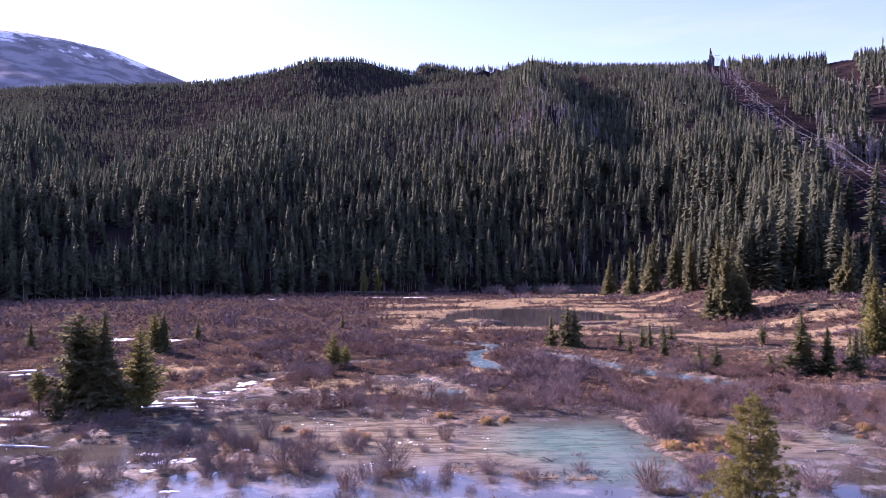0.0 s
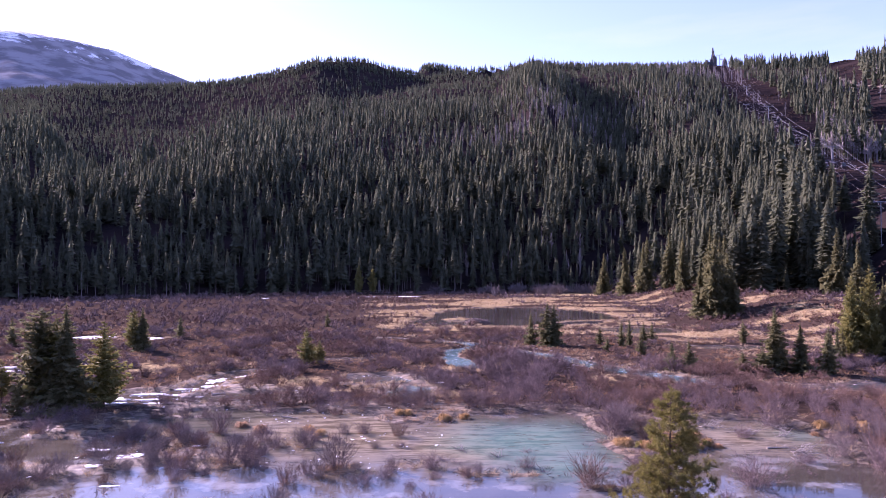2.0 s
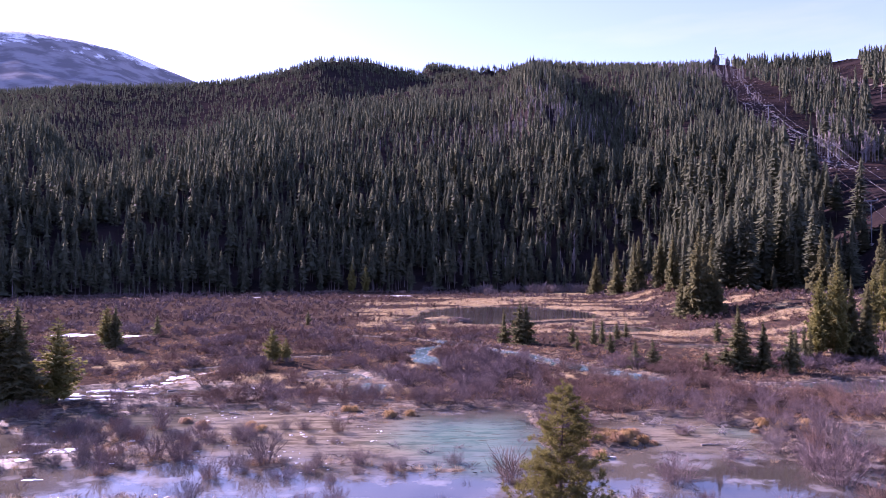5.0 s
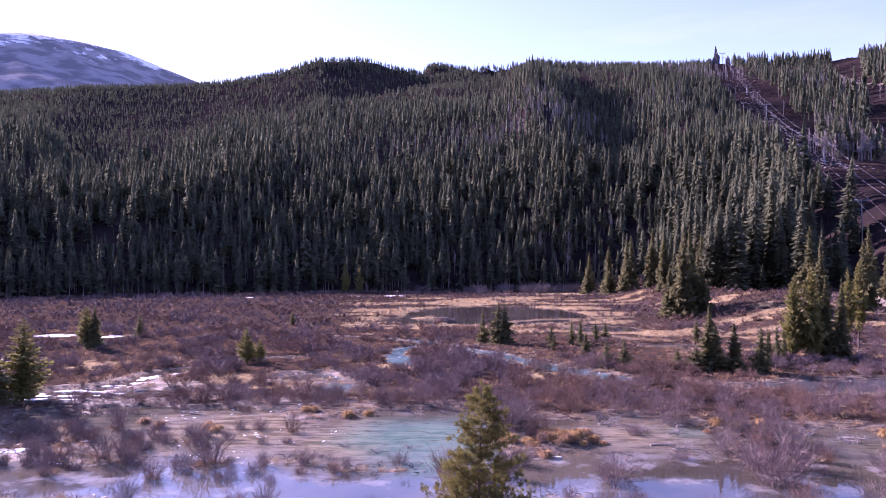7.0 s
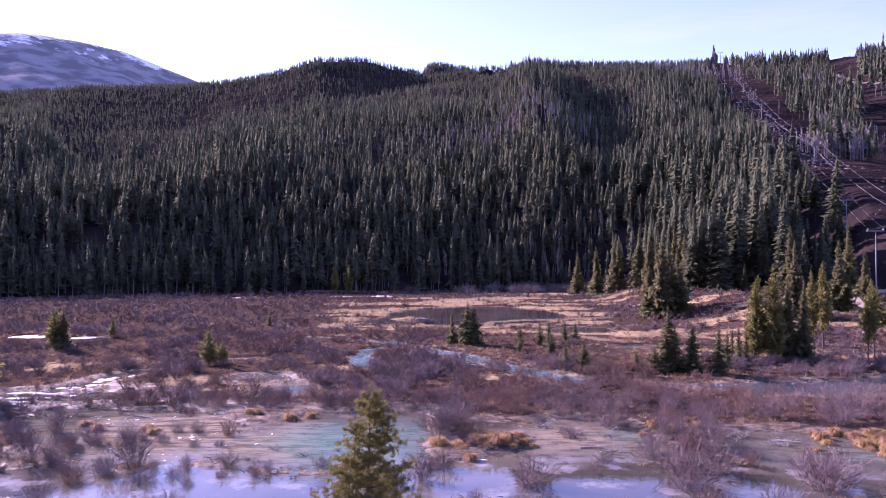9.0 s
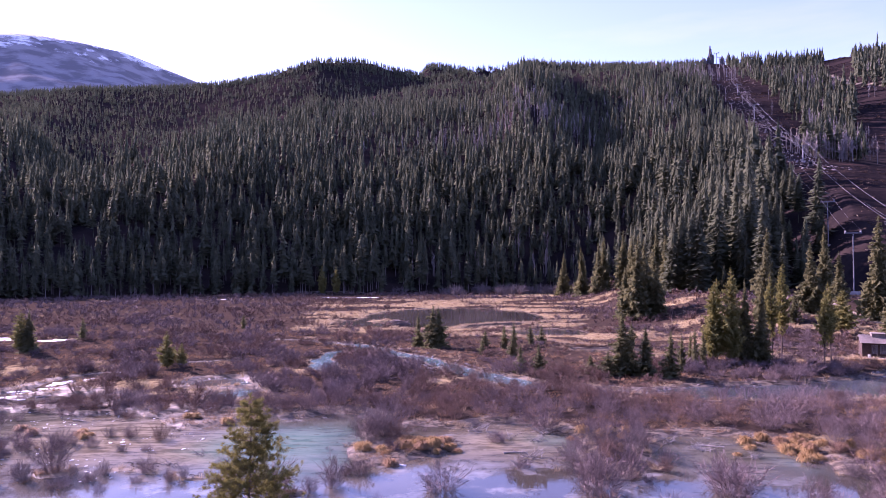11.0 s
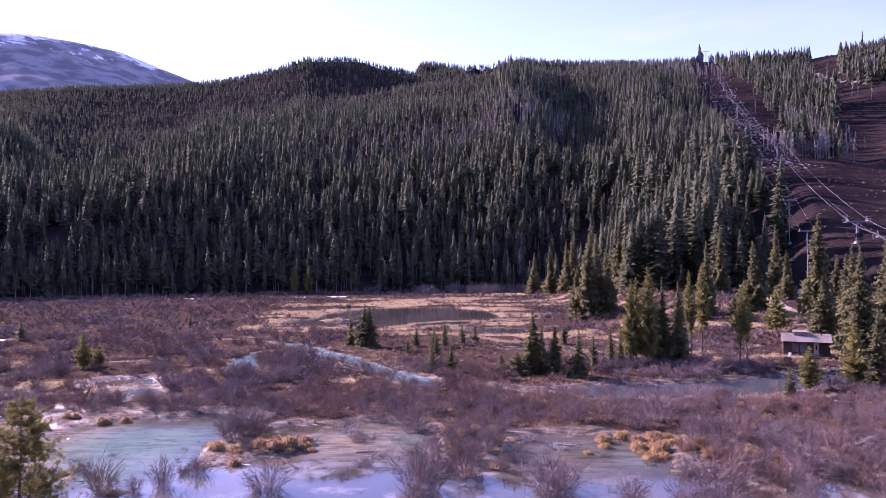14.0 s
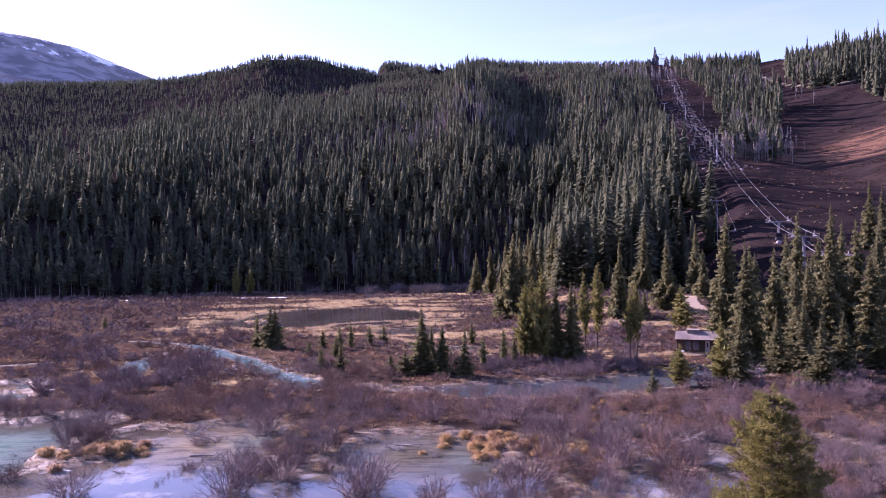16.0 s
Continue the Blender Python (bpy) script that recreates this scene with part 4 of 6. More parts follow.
# ---- single trees ----
def crown_arrays(kind, whorls, arms, seed, spots=(0.36, 0.64, 0.92), core=90, fine=1.0):
    """A crown one unit high and one wide: curved limbs that carry sprays of needles."""
    g = np.random.default_rng(seed)
    v, f = [], []

    def tri(a, b, c):
        f.append((len(v), len(v) + 1, len(v) + 2))
        v.extend((a, b, c))

    low = {"spruce": 0.05, "round_pine": 0.08, "pine": 0.10, "bare_pine": 0.27, "young": 0.03}[kind]
    up = {"spruce": -0.42, "round_pine": 0.15, "pine": 0.10, "bare_pine": -0.10, "young": -0.15}[kind]
    skew, twist = g.uniform(0, 6.283), g.uniform(5, 9)
    swell = {"spruce": 0.92, "round_pine": 0.42, "pine": 0.72, "bare_pine": 0.85, "young": 0.95}[kind]
    for k in range(whorls):
        u = (k + g.uniform(-0.3, 0.3)) / whorls
        u = min(max(u, 0.0), 0.985)
        z = low + (1 - low) * u
        reach = 0.5 * (1 - u) ** swell * g.uniform(0.86, 1.1) + 0.012
        if kind != "spruce":
            reach *= min(1.0, (0.25 if kind == "bare_pine" else 0.6) + 1.7 * u)
        n = max(3, round(arms * (1 - 0.45 * u)))
        turn = g.uniform(0, 6.283)
        for j in range(n):
            if kind in ("pine", "round_pine", "bare_pine") and g.uniform() < 0.14 + (0.55 * (1 - u) ** 3 if kind == "bare_pine" else 0.0):
                continue
            a = turn + 6.283 * (j + g.uniform(-0.28, 0.28)) / n
            r = reach * g.uniform(0.42, 1.24) * (1 + 0.24 * math.sin(2 * a + skew + twist * u) + 0.10 * math.sin(5 * a - 13 * u))
            zj = z + g.normal(0, 0.42 / whorls)
            d = np.array((math.cos(a), math.sin(a), 0.0))
            side = np.array((-math.sin(a), math.cos(a), 0.0))
            ratio = 0.24 if kind != "young" else 0.45
            p0 = np.array((0, 0, zj))
            p1 = d * r * 0.55 + np.array((0, 0, zj + up * r * 0.45 * ratio * 2))
            p2 = d * r + np.array((0, 0, zj + (up * 0.7 + (0.22 if kind != "spruce" else 0.12)) * r * ratio * 2))
            for s in spots:
                c = p0 * (1 - s) ** 2 + p1 * 2 * s * (1 - s) + p2 * s * s
                span = (r * 0.34 * fine * (1.15 - 0.5 * s) + 0.014 * fine) * g.uniform(0.8, 1.25)
                for sg in (-1, 1):
                    tip = c + side * sg * span + d * span * 0.75 + np.array((0, 0, g.normal(-0.05, 0.16) * span))
                    tri(c - d * span * 0.42 + np.array((0, 0, span * 0.10)), c + d * span * 0.55 + np.array((0, 0, g.normal(0, 0.18) * span)), tip)
                hang = c + d * span * 0.35 + np.array((0, 0, -span * g.uniform(0.15, 0.42)))
                tri(c - d * span * 0.4, hang, c + d * span * 0.7)
            tri(p1 - side * r * 0.05, p1 + side * r * 0.05, p2 + d * 0.03)
    for _ in range(core):
        u = g.uniform(0.0, 0.8)
        z = low + 0.04 + (1 - low) * u
        c = np.array((0, 0, z)) + g.normal(0, 0.075 * (1 - u), 3) * np.array((1, 1, 0.3))
        q = g.normal(0, 0.09 * (1 - u) + 0.01, (2, 3)) * np.array((1, 1, 0.5))
        tri(c, c + q[0], c + q[1])
    if core >= 90 and kind != "bare_pine":
        iv, jf = conifer_arrays(round(whorls * 1.3), 15 if fine == 1.0 else 26, 6, seed + 1, low + 0.02)
        inner = {"spruce": 0.58, "young": 0.5, "pine": 0.34, "round_pine": 0.62}[kind]
        for face in jf:
            tri(*(iv[k] * np.array((inner, inner, 0.97)) for k in face))
    tri(np.array((-0.012, 0, 0.95)), np.array((0.012, 0, 0.95)), np.array((0, 0, 1.02)))
    tri(np.array((0, -0.012, 0.95)), np.array((0, 0.012, 0.95)), np.array((0, 0, 1.02)))
    return np.array(v, np.float32), np.array(f, np.int32)


def front_row():
    """The woods' nearest trees, with their limbs."""
    g = np.random.default_rng(15)
    x, y, h, wd = FRONT_ROW
    keep = g.uniform(0, 1, len(x)) < 0.55
    x, y, h, wd = x[keep], y[keep], h[keep] * 1.22, wd[keep] * 1.25
    by_lift = 1 - 0.42 * smooth(x - lift_x(y), -40, -26)
    h, wd = h * by_lift, wd * np.sqrt(by_lift)
    models = [conifer_arrays(36, 13, 6, 900 + k, (0.05, 0.12, 0.25, 0.06, 0.16, 0.08)[k]) for k in range(6)]
    ob = scatter_mesh("forest_front", models, x, y, land(x, y) - 0.3, h, wd * 0.95, M_WOODS, g)
    tagged(ob, "dark spruces at the near edge of the hillside forest", "forest", "", "stuff")


front_row()

TREE_KINDS = {}


def tree(kind, size, x, y, height, width, variant=0, label=""):
    """A conifer as a thing with a trunk and a crown; alike ones share their meshes."""
    z = float(land(x, y)) - 0.15
    width = width * {"young": 1.05, "spruce": 1.0, "round_pine": 1.0, "pine": 1.12, "bare_pine": 1.08}[kind]
    height = height * (1.16 if kind == "young" else 1.05)
    at = pose(x, y, z, random.uniform(-1.5, 1.5), random.uniform(-1.5, 1.5), random.uniform(0, 360))
    key = (kind, size, variant)
    words = label or {"spruce": "dark green spruce standing in the willow marsh", "pine": "yellow-green pine standing at the marsh edge", "round_pine": "broad round-topped dark green pine beside the stream",
                      "bare_pine": "thin tall pine with a bare lower trunk", "young": "small young spruce among the willow shrubs"}[kind]
    name = {"spruce": "spruce_tree", "round_pine": "pine_tree", "pine": "pine_tree", "bare_pine": "pine_tree", "young": "young_spruce"}[kind]
    if key in TREE_KINDS:
        first, w0, h0 = TREE_KINDS[key]
        ob = copy_thing(first, at @ Matrix.Diagonal((width / w0, width / w0, height / h0, 1)))
        return tagged(ob, words)
    whorls, arms = {"small": (20, 9), "middle": (28, 10), "tall": (38, 10)}[size]
    ob = thing(name, at @ Matrix.Diagonal((width, width, height, 1)), words, "tree", "conifers of the valley floor")
    slim = height / width
    part("trunk", rod((0, 0, 0), (0, 0, 0.96), 0.040 if slim < 3 else 0.036, 0.006, 9), M_BARK, ob, "brown scaly bark")
    near = variant >= 10
    v, f = crown_arrays(kind, whorls, round(arms * (1.4 if near else 1)), 100 + 7 * variant + whorls, (0.26, 0.42, 0.58, 0.74, 0.92) if near else (0.36, 0.64, 0.92), 90, 0.62 if near else 1.0)
    crown = new("crown", mesh_from("crown", v, f, M_PINE if kind in ("pine", "bare_pine") else M_SPRUCE))
    crown.parent = ob
    TREE_KINDS[key] = (ob, width, height)
    return ob


def foreground_pine(x, y, height, width, seed, thick, label):
    """A pine near the camera, with limbs, upturned twigs and tufts of needles."""
    g = np.random.default_rng(seed)
    z = float(land(x, y)) - 0.2
    ob = thing("pine_tree", pose(x, y, z, 0, 0, 30 * seed), label, "tree", "conifers of the valley floor")
    bend = lambda t: np.array((0.12 * math.sin(3 * t), 0.10 * math.sin(4 * t + 1), height * t))
    bm = bmesh.new()
    for k in range(8):
        add_rod(bm, bend(k / 8), bend((k + 1) / 8), 0.13 * (1 - k / 8.6), 0.13 * (1 - (k + 1) / 8.6), 9)
    part("trunk", bm, M_BARK, ob, "grey-brown bark")
    wood_v, wood_f, v, f = [], [], [], []

    def stick(p, q, r):
        d = q - p
        s1 = np.cross(d, (0.3, 0.2, 1.0))
        s1 = s1 / (np.linalg.norm(s1) + 1e-9) * r
        s2 = np.cross(d, s1)
        s2 = s2 / (np.linalg.norm(s2) + 1e-9) * r
        b = len(wood_v)
        wood_v.extend((p + s1, p - 0.5 * s1 + 0.87 * s2, p - 0.5 * s1 - 0.87 * s2, q))
        wood_f.extend(((b, b + 1, b + 3), (b + 1, b + 2, b + 3), (b + 2, b, b + 3)))

    def tuft(p, d, size):
        size = size * 1.4
        for _ in range(20):
            w = d + g.normal(0, 0.75, 3)
            w = w / np.linalg.norm(w) * size * g.uniform(0.6, 1.15)
            s = np.cross(w, g.normal(size=3))
            s = s / (np.linalg.norm(s) + 1e-9) * size * 0.085
            q = p + g.normal(0, 0.25, 3) * size
            b = len(v)
            v.extend((q - s, q + s, q + w))
            f.append((b, b + 1, b + 2))

    whorls = round(height / 0.235)
    for k in range(whorls):
        t = 0.10 + 0.88 * (k + g.uniform(-0.4, 0.4)) / whorls
        t = min(max(t, 0.08), 0.985)
        reach = 0.5 * width * (1 - t) ** 0.66 * min(1, 0.8 + t) + 0.10
        for j in range(max(3, round(thick * (1 - 0.35 * t)))):
            a = g.uniform(0, 6.283)
            r = reach * g.uniform(0.45, 1.15)
            d = np.array((math.cos(a), math.sin(a), 0))
            p = bend(t)
            m = p + d * r * 0.6 + np.array((0, 0, r * g.uniform(-0.02, 0.16)))
            q = p + d * r + np.array((0, 0, r * g.uniform(0.12, 0.42)))
            stick(p, m, 0.022)
            stick(m, q, 0.014)
            tuft(q, (q - m) / np.linalg.norm(q - m), 0.17)
            for _ in range(max(3, round(r * 7.5))):
                s = g.uniform(0.28, 1.0)
                c = p + (m - p) * s / 0.6 if s < 0.6 else m + (q - m) * (s - 0.6) / 0.4
                w = d * 0.5 + np.array((-d[1], d[0], 0)) * g.choice((-1, 1)) * g.uniform(0.4, 1.0) + np.array((0, 0, g.uniform(0.1, 0.7)))
                e = c + w / np.linalg.norm(w) * g.uniform(0.14, 0.36) * (0.6 + 0.4 * r)
                stick(c, e, 0.009)
                tuft(e, w / np.linalg.norm(w), 0.15)
    tuft(bend(1.0), np.array((0, 0, 1.0)), 0.2)
    limbs = new("branch_work", mesh_from("branch_work", wood_v, wood_f, M_BARK))
    limbs.parent = ob
    crown = new("crown", mesh_from("crown", v, f, M_OLIVE))
    crown.parent = ob
    return ob


foreground_pine(17.2, 38.5, 9.5, 6.6, 3, 6.6, "open yellow-green pine with upturned twigs beside the flood pools")
foreground_pine(66.2, 24.1, 12.3, 6.8, 5, 9.5, "bushy yellow-green pine with dense needle tufts above the willows")

# the clump west of the flood, and singles in the marsh
WEST_CLUMP = [("round_pine", "tall", -41.0, 76.7, 11.2, 6.2, 0), ("spruce", "middle", -37.4, 75.8, 11.6, 6.0, 0), ("pine", "middle", -35.7, 80.2, 9.9, 5.2, 0),
              ("pine", "middle", -39.2, 77.2, 10.4, 5.6, 1), ("bare_pine", "middle", -45.4, 76.8, 5.6, 3.4, 0), ("young", "small", -42.2, 74.6, 4.0, 2.4, 0),
              ("spruce", "middle", -40.0, 79.5, 10.2, 4.2, 1), ("pine", "middle", -53.3, 126.5, 7.6, 3.4, 1), ("spruce", "middle", -51.6, 126.0, 7.9, 3.3, 1),
              ("young", "small", -52.4, 145.8, 4.4, 2.6, 1), ("young", "small", -80.4, 133.2, 5.0, 3.0, 0), ("young", "small", -92.0, 128.0, 4.4, 2.6, 1),
              # the two pines at y 337 and 339: lighter needle colour stands in for sunlight
              ("pine", "middle", -17.3, 107.3, 5.8, 2.5, 1), ("pine", "middle", -15.6, 108.6, 3.8, 1.9, 0), ("young", "small", -25.2, 170.4, 3.4, 2.0, 1), ("pine", "middle", -39.1, 337.0, 14.0, 4.6, 0),
              ("pine", "middle", -32.6, 339.0, 13.2, 4.0, 1)]
MARSH_SPRUCES = [("spruce", "small", 21.0, 134.0, 6.4, 2.8, 0), ("spruce", "small", 23.9, 132.0, 8.2, 4.8, 1), ("spruce", "small", 25.2, 131.2, 7.8, 4.2, 0),
                 ("young", "small", 34.1, 131.8, 3.2, 2.0, 0), ("young", "small", 37.6, 129.4, 4.4, 2.0, 1), ("young", "small", 39.5, 131.0, 4.5, 1.8, 0),
                 ("young", "small", 43.0, 133.5, 3.8, 2.0, 1), ("young", "small", 38.3, 118.8, 3.4, 2.2, 0), ("young", "small", 33.1, 121.6, 2.5, 2.0, 1),
                 ("young", "small", 38.2, 102.4, 4.0, 2.2, 1), ("young", "small", 41.0, 103.0, 4.0, 2.2, 0)]
RIVER_BEND = [("young", "small", 45.5, 136.5, 3.6, 2.2, 0), ("young", "small", 63.0, 135.0, 4.2, 2.2, 1), ("spruce", "middle", 53.2, 101.5, 9.4, 4.6, 1),
              ("spruce", "middle", 54.6, 103.5, 6.6, 3.0, 0), ("spruce", "middle", 56.2, 100.0, 7.2, 3.4, 1), ("spruce", "small", 59.4, 98.6, 6.8, 2.9, 0),
              ("young", "small", 50.8, 100.2, 3.2, 3.0, 1), ("young", "small", 48.6, 101.8, 2.6, 2.8, 0), ("young", "small", 62.5, 103.5, 5.2, 1.8, 1),
              ("young", "small", 66.0, 108.0, 5.4, 1.7, 0)]
for kind, size, x, y, h, w, var in WEST_CLUMP + MARSH_SPRUCES + RIVER_BEND:
    tree(kind, size, x, y, h, w, var + (10 if y < 104 and size != "small" else 0))

# the grove by the river bend
GROVE_FRONT = [("pine", "tall", 72.9, 110.2, 15.0, 4.0, 0), ("pine", "tall", 70.0, 111.3, 12.6, 3.6, 1), ("pine", "tall", 71.4, 113.2, 13.2, 3.8, 0),
               ("spruce", "tall", 75.2, 110.9, 13.0, 3.5, 0), ("spruce", "tall", 77.3, 110.5, 12.6, 3.4, 1), ("spruce", "tall", 78.3, 112.5, 11.6, 3.2, 0),
               ("bare_pine", "tall", 80.5, 113.3, 14.0, 3.3, 0), ("bare_pine", "tall", 82.8, 115.1, 15.3, 3.8, 1), ("bare_pine", "tall", 86.6, 109.0, 11.6, 3.2, 0),
               ("bare_pine", "tall", 88.0, 109.6, 12.6, 3.4, 1), ("young", "small", 68.0, 110.0, 4.8, 1.8, 1), ("young", "small", 66.8, 112.5, 4.2, 1.6, 0),
               ("spruce", "middle", 92.9, 84.2, 10.2, 4.2, 0), ("pine", "middle", 91.6, 86.4, 8.6, 3.2, 1), ("pine", "middle", 86.8, 88.0, 5.6, 3.2, 1),
               ("young", "small", 80.8, 80.8, 3.6, 1.7, 0)]
GROVE_MIDDLE = [("spruce", "tall", 98.8, 157.1, 16.8, 4.6, 1), ("spruce", "middle", 102.9, 151.9, 6.5, 2.8, 1), ("spruce", "tall", 111.9, 162.4, 15.9, 4.8, 0),
                ("pine", "middle", 106.7, 140.3, 8.7, 4.8, 2), ("spruce", "tall", 110.6, 129.2, 12.5, 4.4, 1), ("spruce", "tall", 105.1, 107.9, 18.2, 5.0, 1),
                ("spruce", "middle", 104.0, 96.4, 9.0, 3.6, 1), ("spruce", "middle", 106.4, 94.0, 10.0, 3.8, 0), ("spruce", "middle", 103.0, 83.8, 8.9, 4.4, 1),
                ("spruce", "tall", 109.5, 101.0, 14.5, 4.6, 0), ("spruce", "tall", 113.2, 104.4, 16.4, 4.8, 1), ("spruce", "tall", 112.0, 112.0, 17.4, 4.6, 1),
                ("spruce", "middle", 111.0, 92.5, 8.4, 3.6, 0)]
GROVE_EAST = [("spruce", "tall", 121.9, 153.8, 22.4, 6.0, 0), ("spruce", "middle", 119.9, 98.2, 7.4, 3.6, 0), ("spruce", "tall", 119.6, 119.5, 23.4, 5.6, 0),
              ("spruce", "tall", 125.2, 118.9, 24.6, 5.6, 1), ("spruce", "tall", 130.0, 118.5, 22.0, 5.2, 0), ("spruce", "tall", 116.7, 130.4, 17.9, 5.0, 1),
              ("spruce", "tall", 122.7, 127.2, 19.4, 5.4, 0), ("spruce", "tall", 117.8, 106.6, 15.2, 4.8, 0), ("spruce", "tall", 124.0, 106.0, 17.0, 5.0, 1),
              ("spruce", "tall", 131.5, 108.0, 18.6, 5.2, 0), ("spruce", "tall", 137.0, 116.0, 21.0, 5.2, 1), ("spruce", "middle", 126.5, 94.0, 9.4, 4.0, 1),
              ("spruce", "tall", 134.0, 130.0, 22.0, 5.4, 0), ("spruce", "tall", 143.0, 124.0, 22.0, 5.4, 1), ("spruce", "tall", 128.4, 139.0, 19.0, 5.0, 1)]
for kind, size, x, y, h, w, var in GROVE_FRONT + GROVE_MIDDLE + GROVE_EAST:
    tree(kind, size, x, y, h, w * (1.2 if x > 103 and kind == "spruce" else 1.0), var + (10 if (x < 90 or y < 112) and size != "small" else 0), {"spruce": "tall dark green spruce in the riverside grove", "pine": "yellow-green pine in the riverside grove",
                                       "bare_pine": "slender pine with a bare lower trunk in the grove", "young": "slim young spruce beside the grove"}[kind])

# the back of the grove, under the lift
for x, y, h, w, var in [(140, 150, 14, 4.8, 0), (148, 140, 20, 5.6, 1), (155, 150, 20, 5.6, 0), (165, 160, 20, 5.8, 1), (172, 170, 22, 6.0, 0), (180, 185, 22, 6.0, 1), (132, 160, 13, 4.6, 0), (138, 175, 11, 4.4, 1), (127, 178, 12, 4.4, 0), (158, 180, 11, 4.4, 1), (146, 158, 17, 5.2, 0), (190, 205, 20, 6.0, 1)]:
    tree("spruce", "tall", x, y, h, w, var, "tall dark green spruce at the back of the riverside grove")

# the dark spruces that stand out before the woods
for x, y, h, w, var in [(77.6, 188.0, 22.5, 7.6, 0), (80.6, 190.0, 20.6, 7.0, 1), (84.0, 193.0, 17.5, 6.4, 0), (75.0, 191.0, 14.0, 5.6, 1), (82.5, 187.0, 12.0, 5.6, 0), (77.5, 318.0, 18.5, 6.6, 1), (83.0, 300.0, 20.0, 6.4, 0), (88.5, 292.0, 20.5, 6.6, 1), (92.0, 300.0, 22.0, 6.8, 0), (97.0, 285.0, 23.0, 6.6, 1),
                        (95.0, 262.0, 21.0, 6.2, 0), (101.0, 250.0, 22.0, 6.2, 1), (99.0, 232.0, 19.0, 6.0, 0), (106.0, 222.0, 20.0, 6.0, 1), (118.0, 200.0, 19.0, 5.6, 0), (131.0, 192.0, 19.0, 5.6, 1)]:
    tree("spruce", "tall", x, y, h, w, var, "broad dark spruce at the foot of the forest")


# ---- willow shrubs close by ----
def shrub_arrays(stems, twigs, seed):
    """A shrub one unit high: three-sided bent stems and fine twigs."""
    g = np.random.default_rng(seed)
    v, f = [], []

    def stick(p, q, r):
        d = q - p
        s1 = np.cross(d, g.normal(size=3))
        s1 = s1 / (np.linalg.norm(s1) + 1e-9) * r
        s2 = np.cross(d, s1)
        s2 = s2 / (np.linalg.norm(s2) + 1e-9) * r
        b = len(v)
        v.extend((p + s1, p - 0.5 * s1 + 0.87 * s2, p - 0.5 * s1 - 0.87 * s2, q))
        f.extend(((b, b + 1, b + 3), (b + 1, b + 2, b + 3), (b + 2, b, b + 3)))

    for _ in range(stems):
        a, u = g.uniform(0, 6.283), math.sqrt(g.uniform(0, 1))
        d = np.array((math.cos(a), math.sin(a), 0))
        foot = d * 0.24 * u + g.normal(0, 0.03, 3) * np.array((1, 1, 0))
        h = g.uniform(0.62, 1.0) * math.sqrt(1 - 0.62 * u * u)
        mid = foot + d * 0.13 * u + np.array((0, 0, h * 0.5)) + g.normal(0, 0.03, 3)
        top = foot + d * 0.42 * u + np.array((0, 0, h)) + g.normal(0, 0.06, 3)
        stick(foot, mid + (top - mid) * 0.2, 0.0051)
        s = np.cross(top - mid, g.normal(size=3))
        s = s / (np.linalg.norm(s) + 1e-9) * 0.0047
        f.append((len(v), len(v) + 1, len(v) + 2))
        v.extend((mid - s, mid + s, top))
        for _ in range(twigs):
            p = foot + (mid - foot) * g.uniform(0.3, 1) if g.uniform() < 0.4 else mid + (top - mid) * g.uniform(0, 0.9)
            q = p + (top - mid) * g.uniform(0.2, 0.55) + g.normal(0, 1, 3) * np.array((0.10, 0.10, 0.07))
            s = np.cross(q - p, g.normal(size=3))
            s = s / (np.linalg.norm(s) + 1e-9) * 0.0043
            b = len(v)
            v.extend((p - s, p + s, q))
            f.append((b, b + 1, b + 2))
    return np.array(v, np.float32), np.array(f, np.int32)


# thickets: centre and half widths
BELTS = [(50, 78, 30, 7.0), (78, 78, 26, 8.0), (25, 79, 10, 6), (43, 61, 4.2, 8), (71, 60, 9, 12), (84, 66, 14, 13), (21.5, 66, 2.6, 4), (-13, 55, 10, 3.5), (-10, 63, 7, 4), (-20, 64, 7, 4.5), (-34, 52, 10, 4),
         (-18, 80, 11, 6), (-52, 82, 14, 8), (-58, 64, 14, 6), (-20, 71, 8, 4), (-5, 78, 7, 4), (-38, 70, 6, 3), (9, 80, 11, 3.5), (-3, 54, 8, 3.0), (62, 51, 8, 5), (24, 52, 5, 3), (80, 55, 12, 9)]


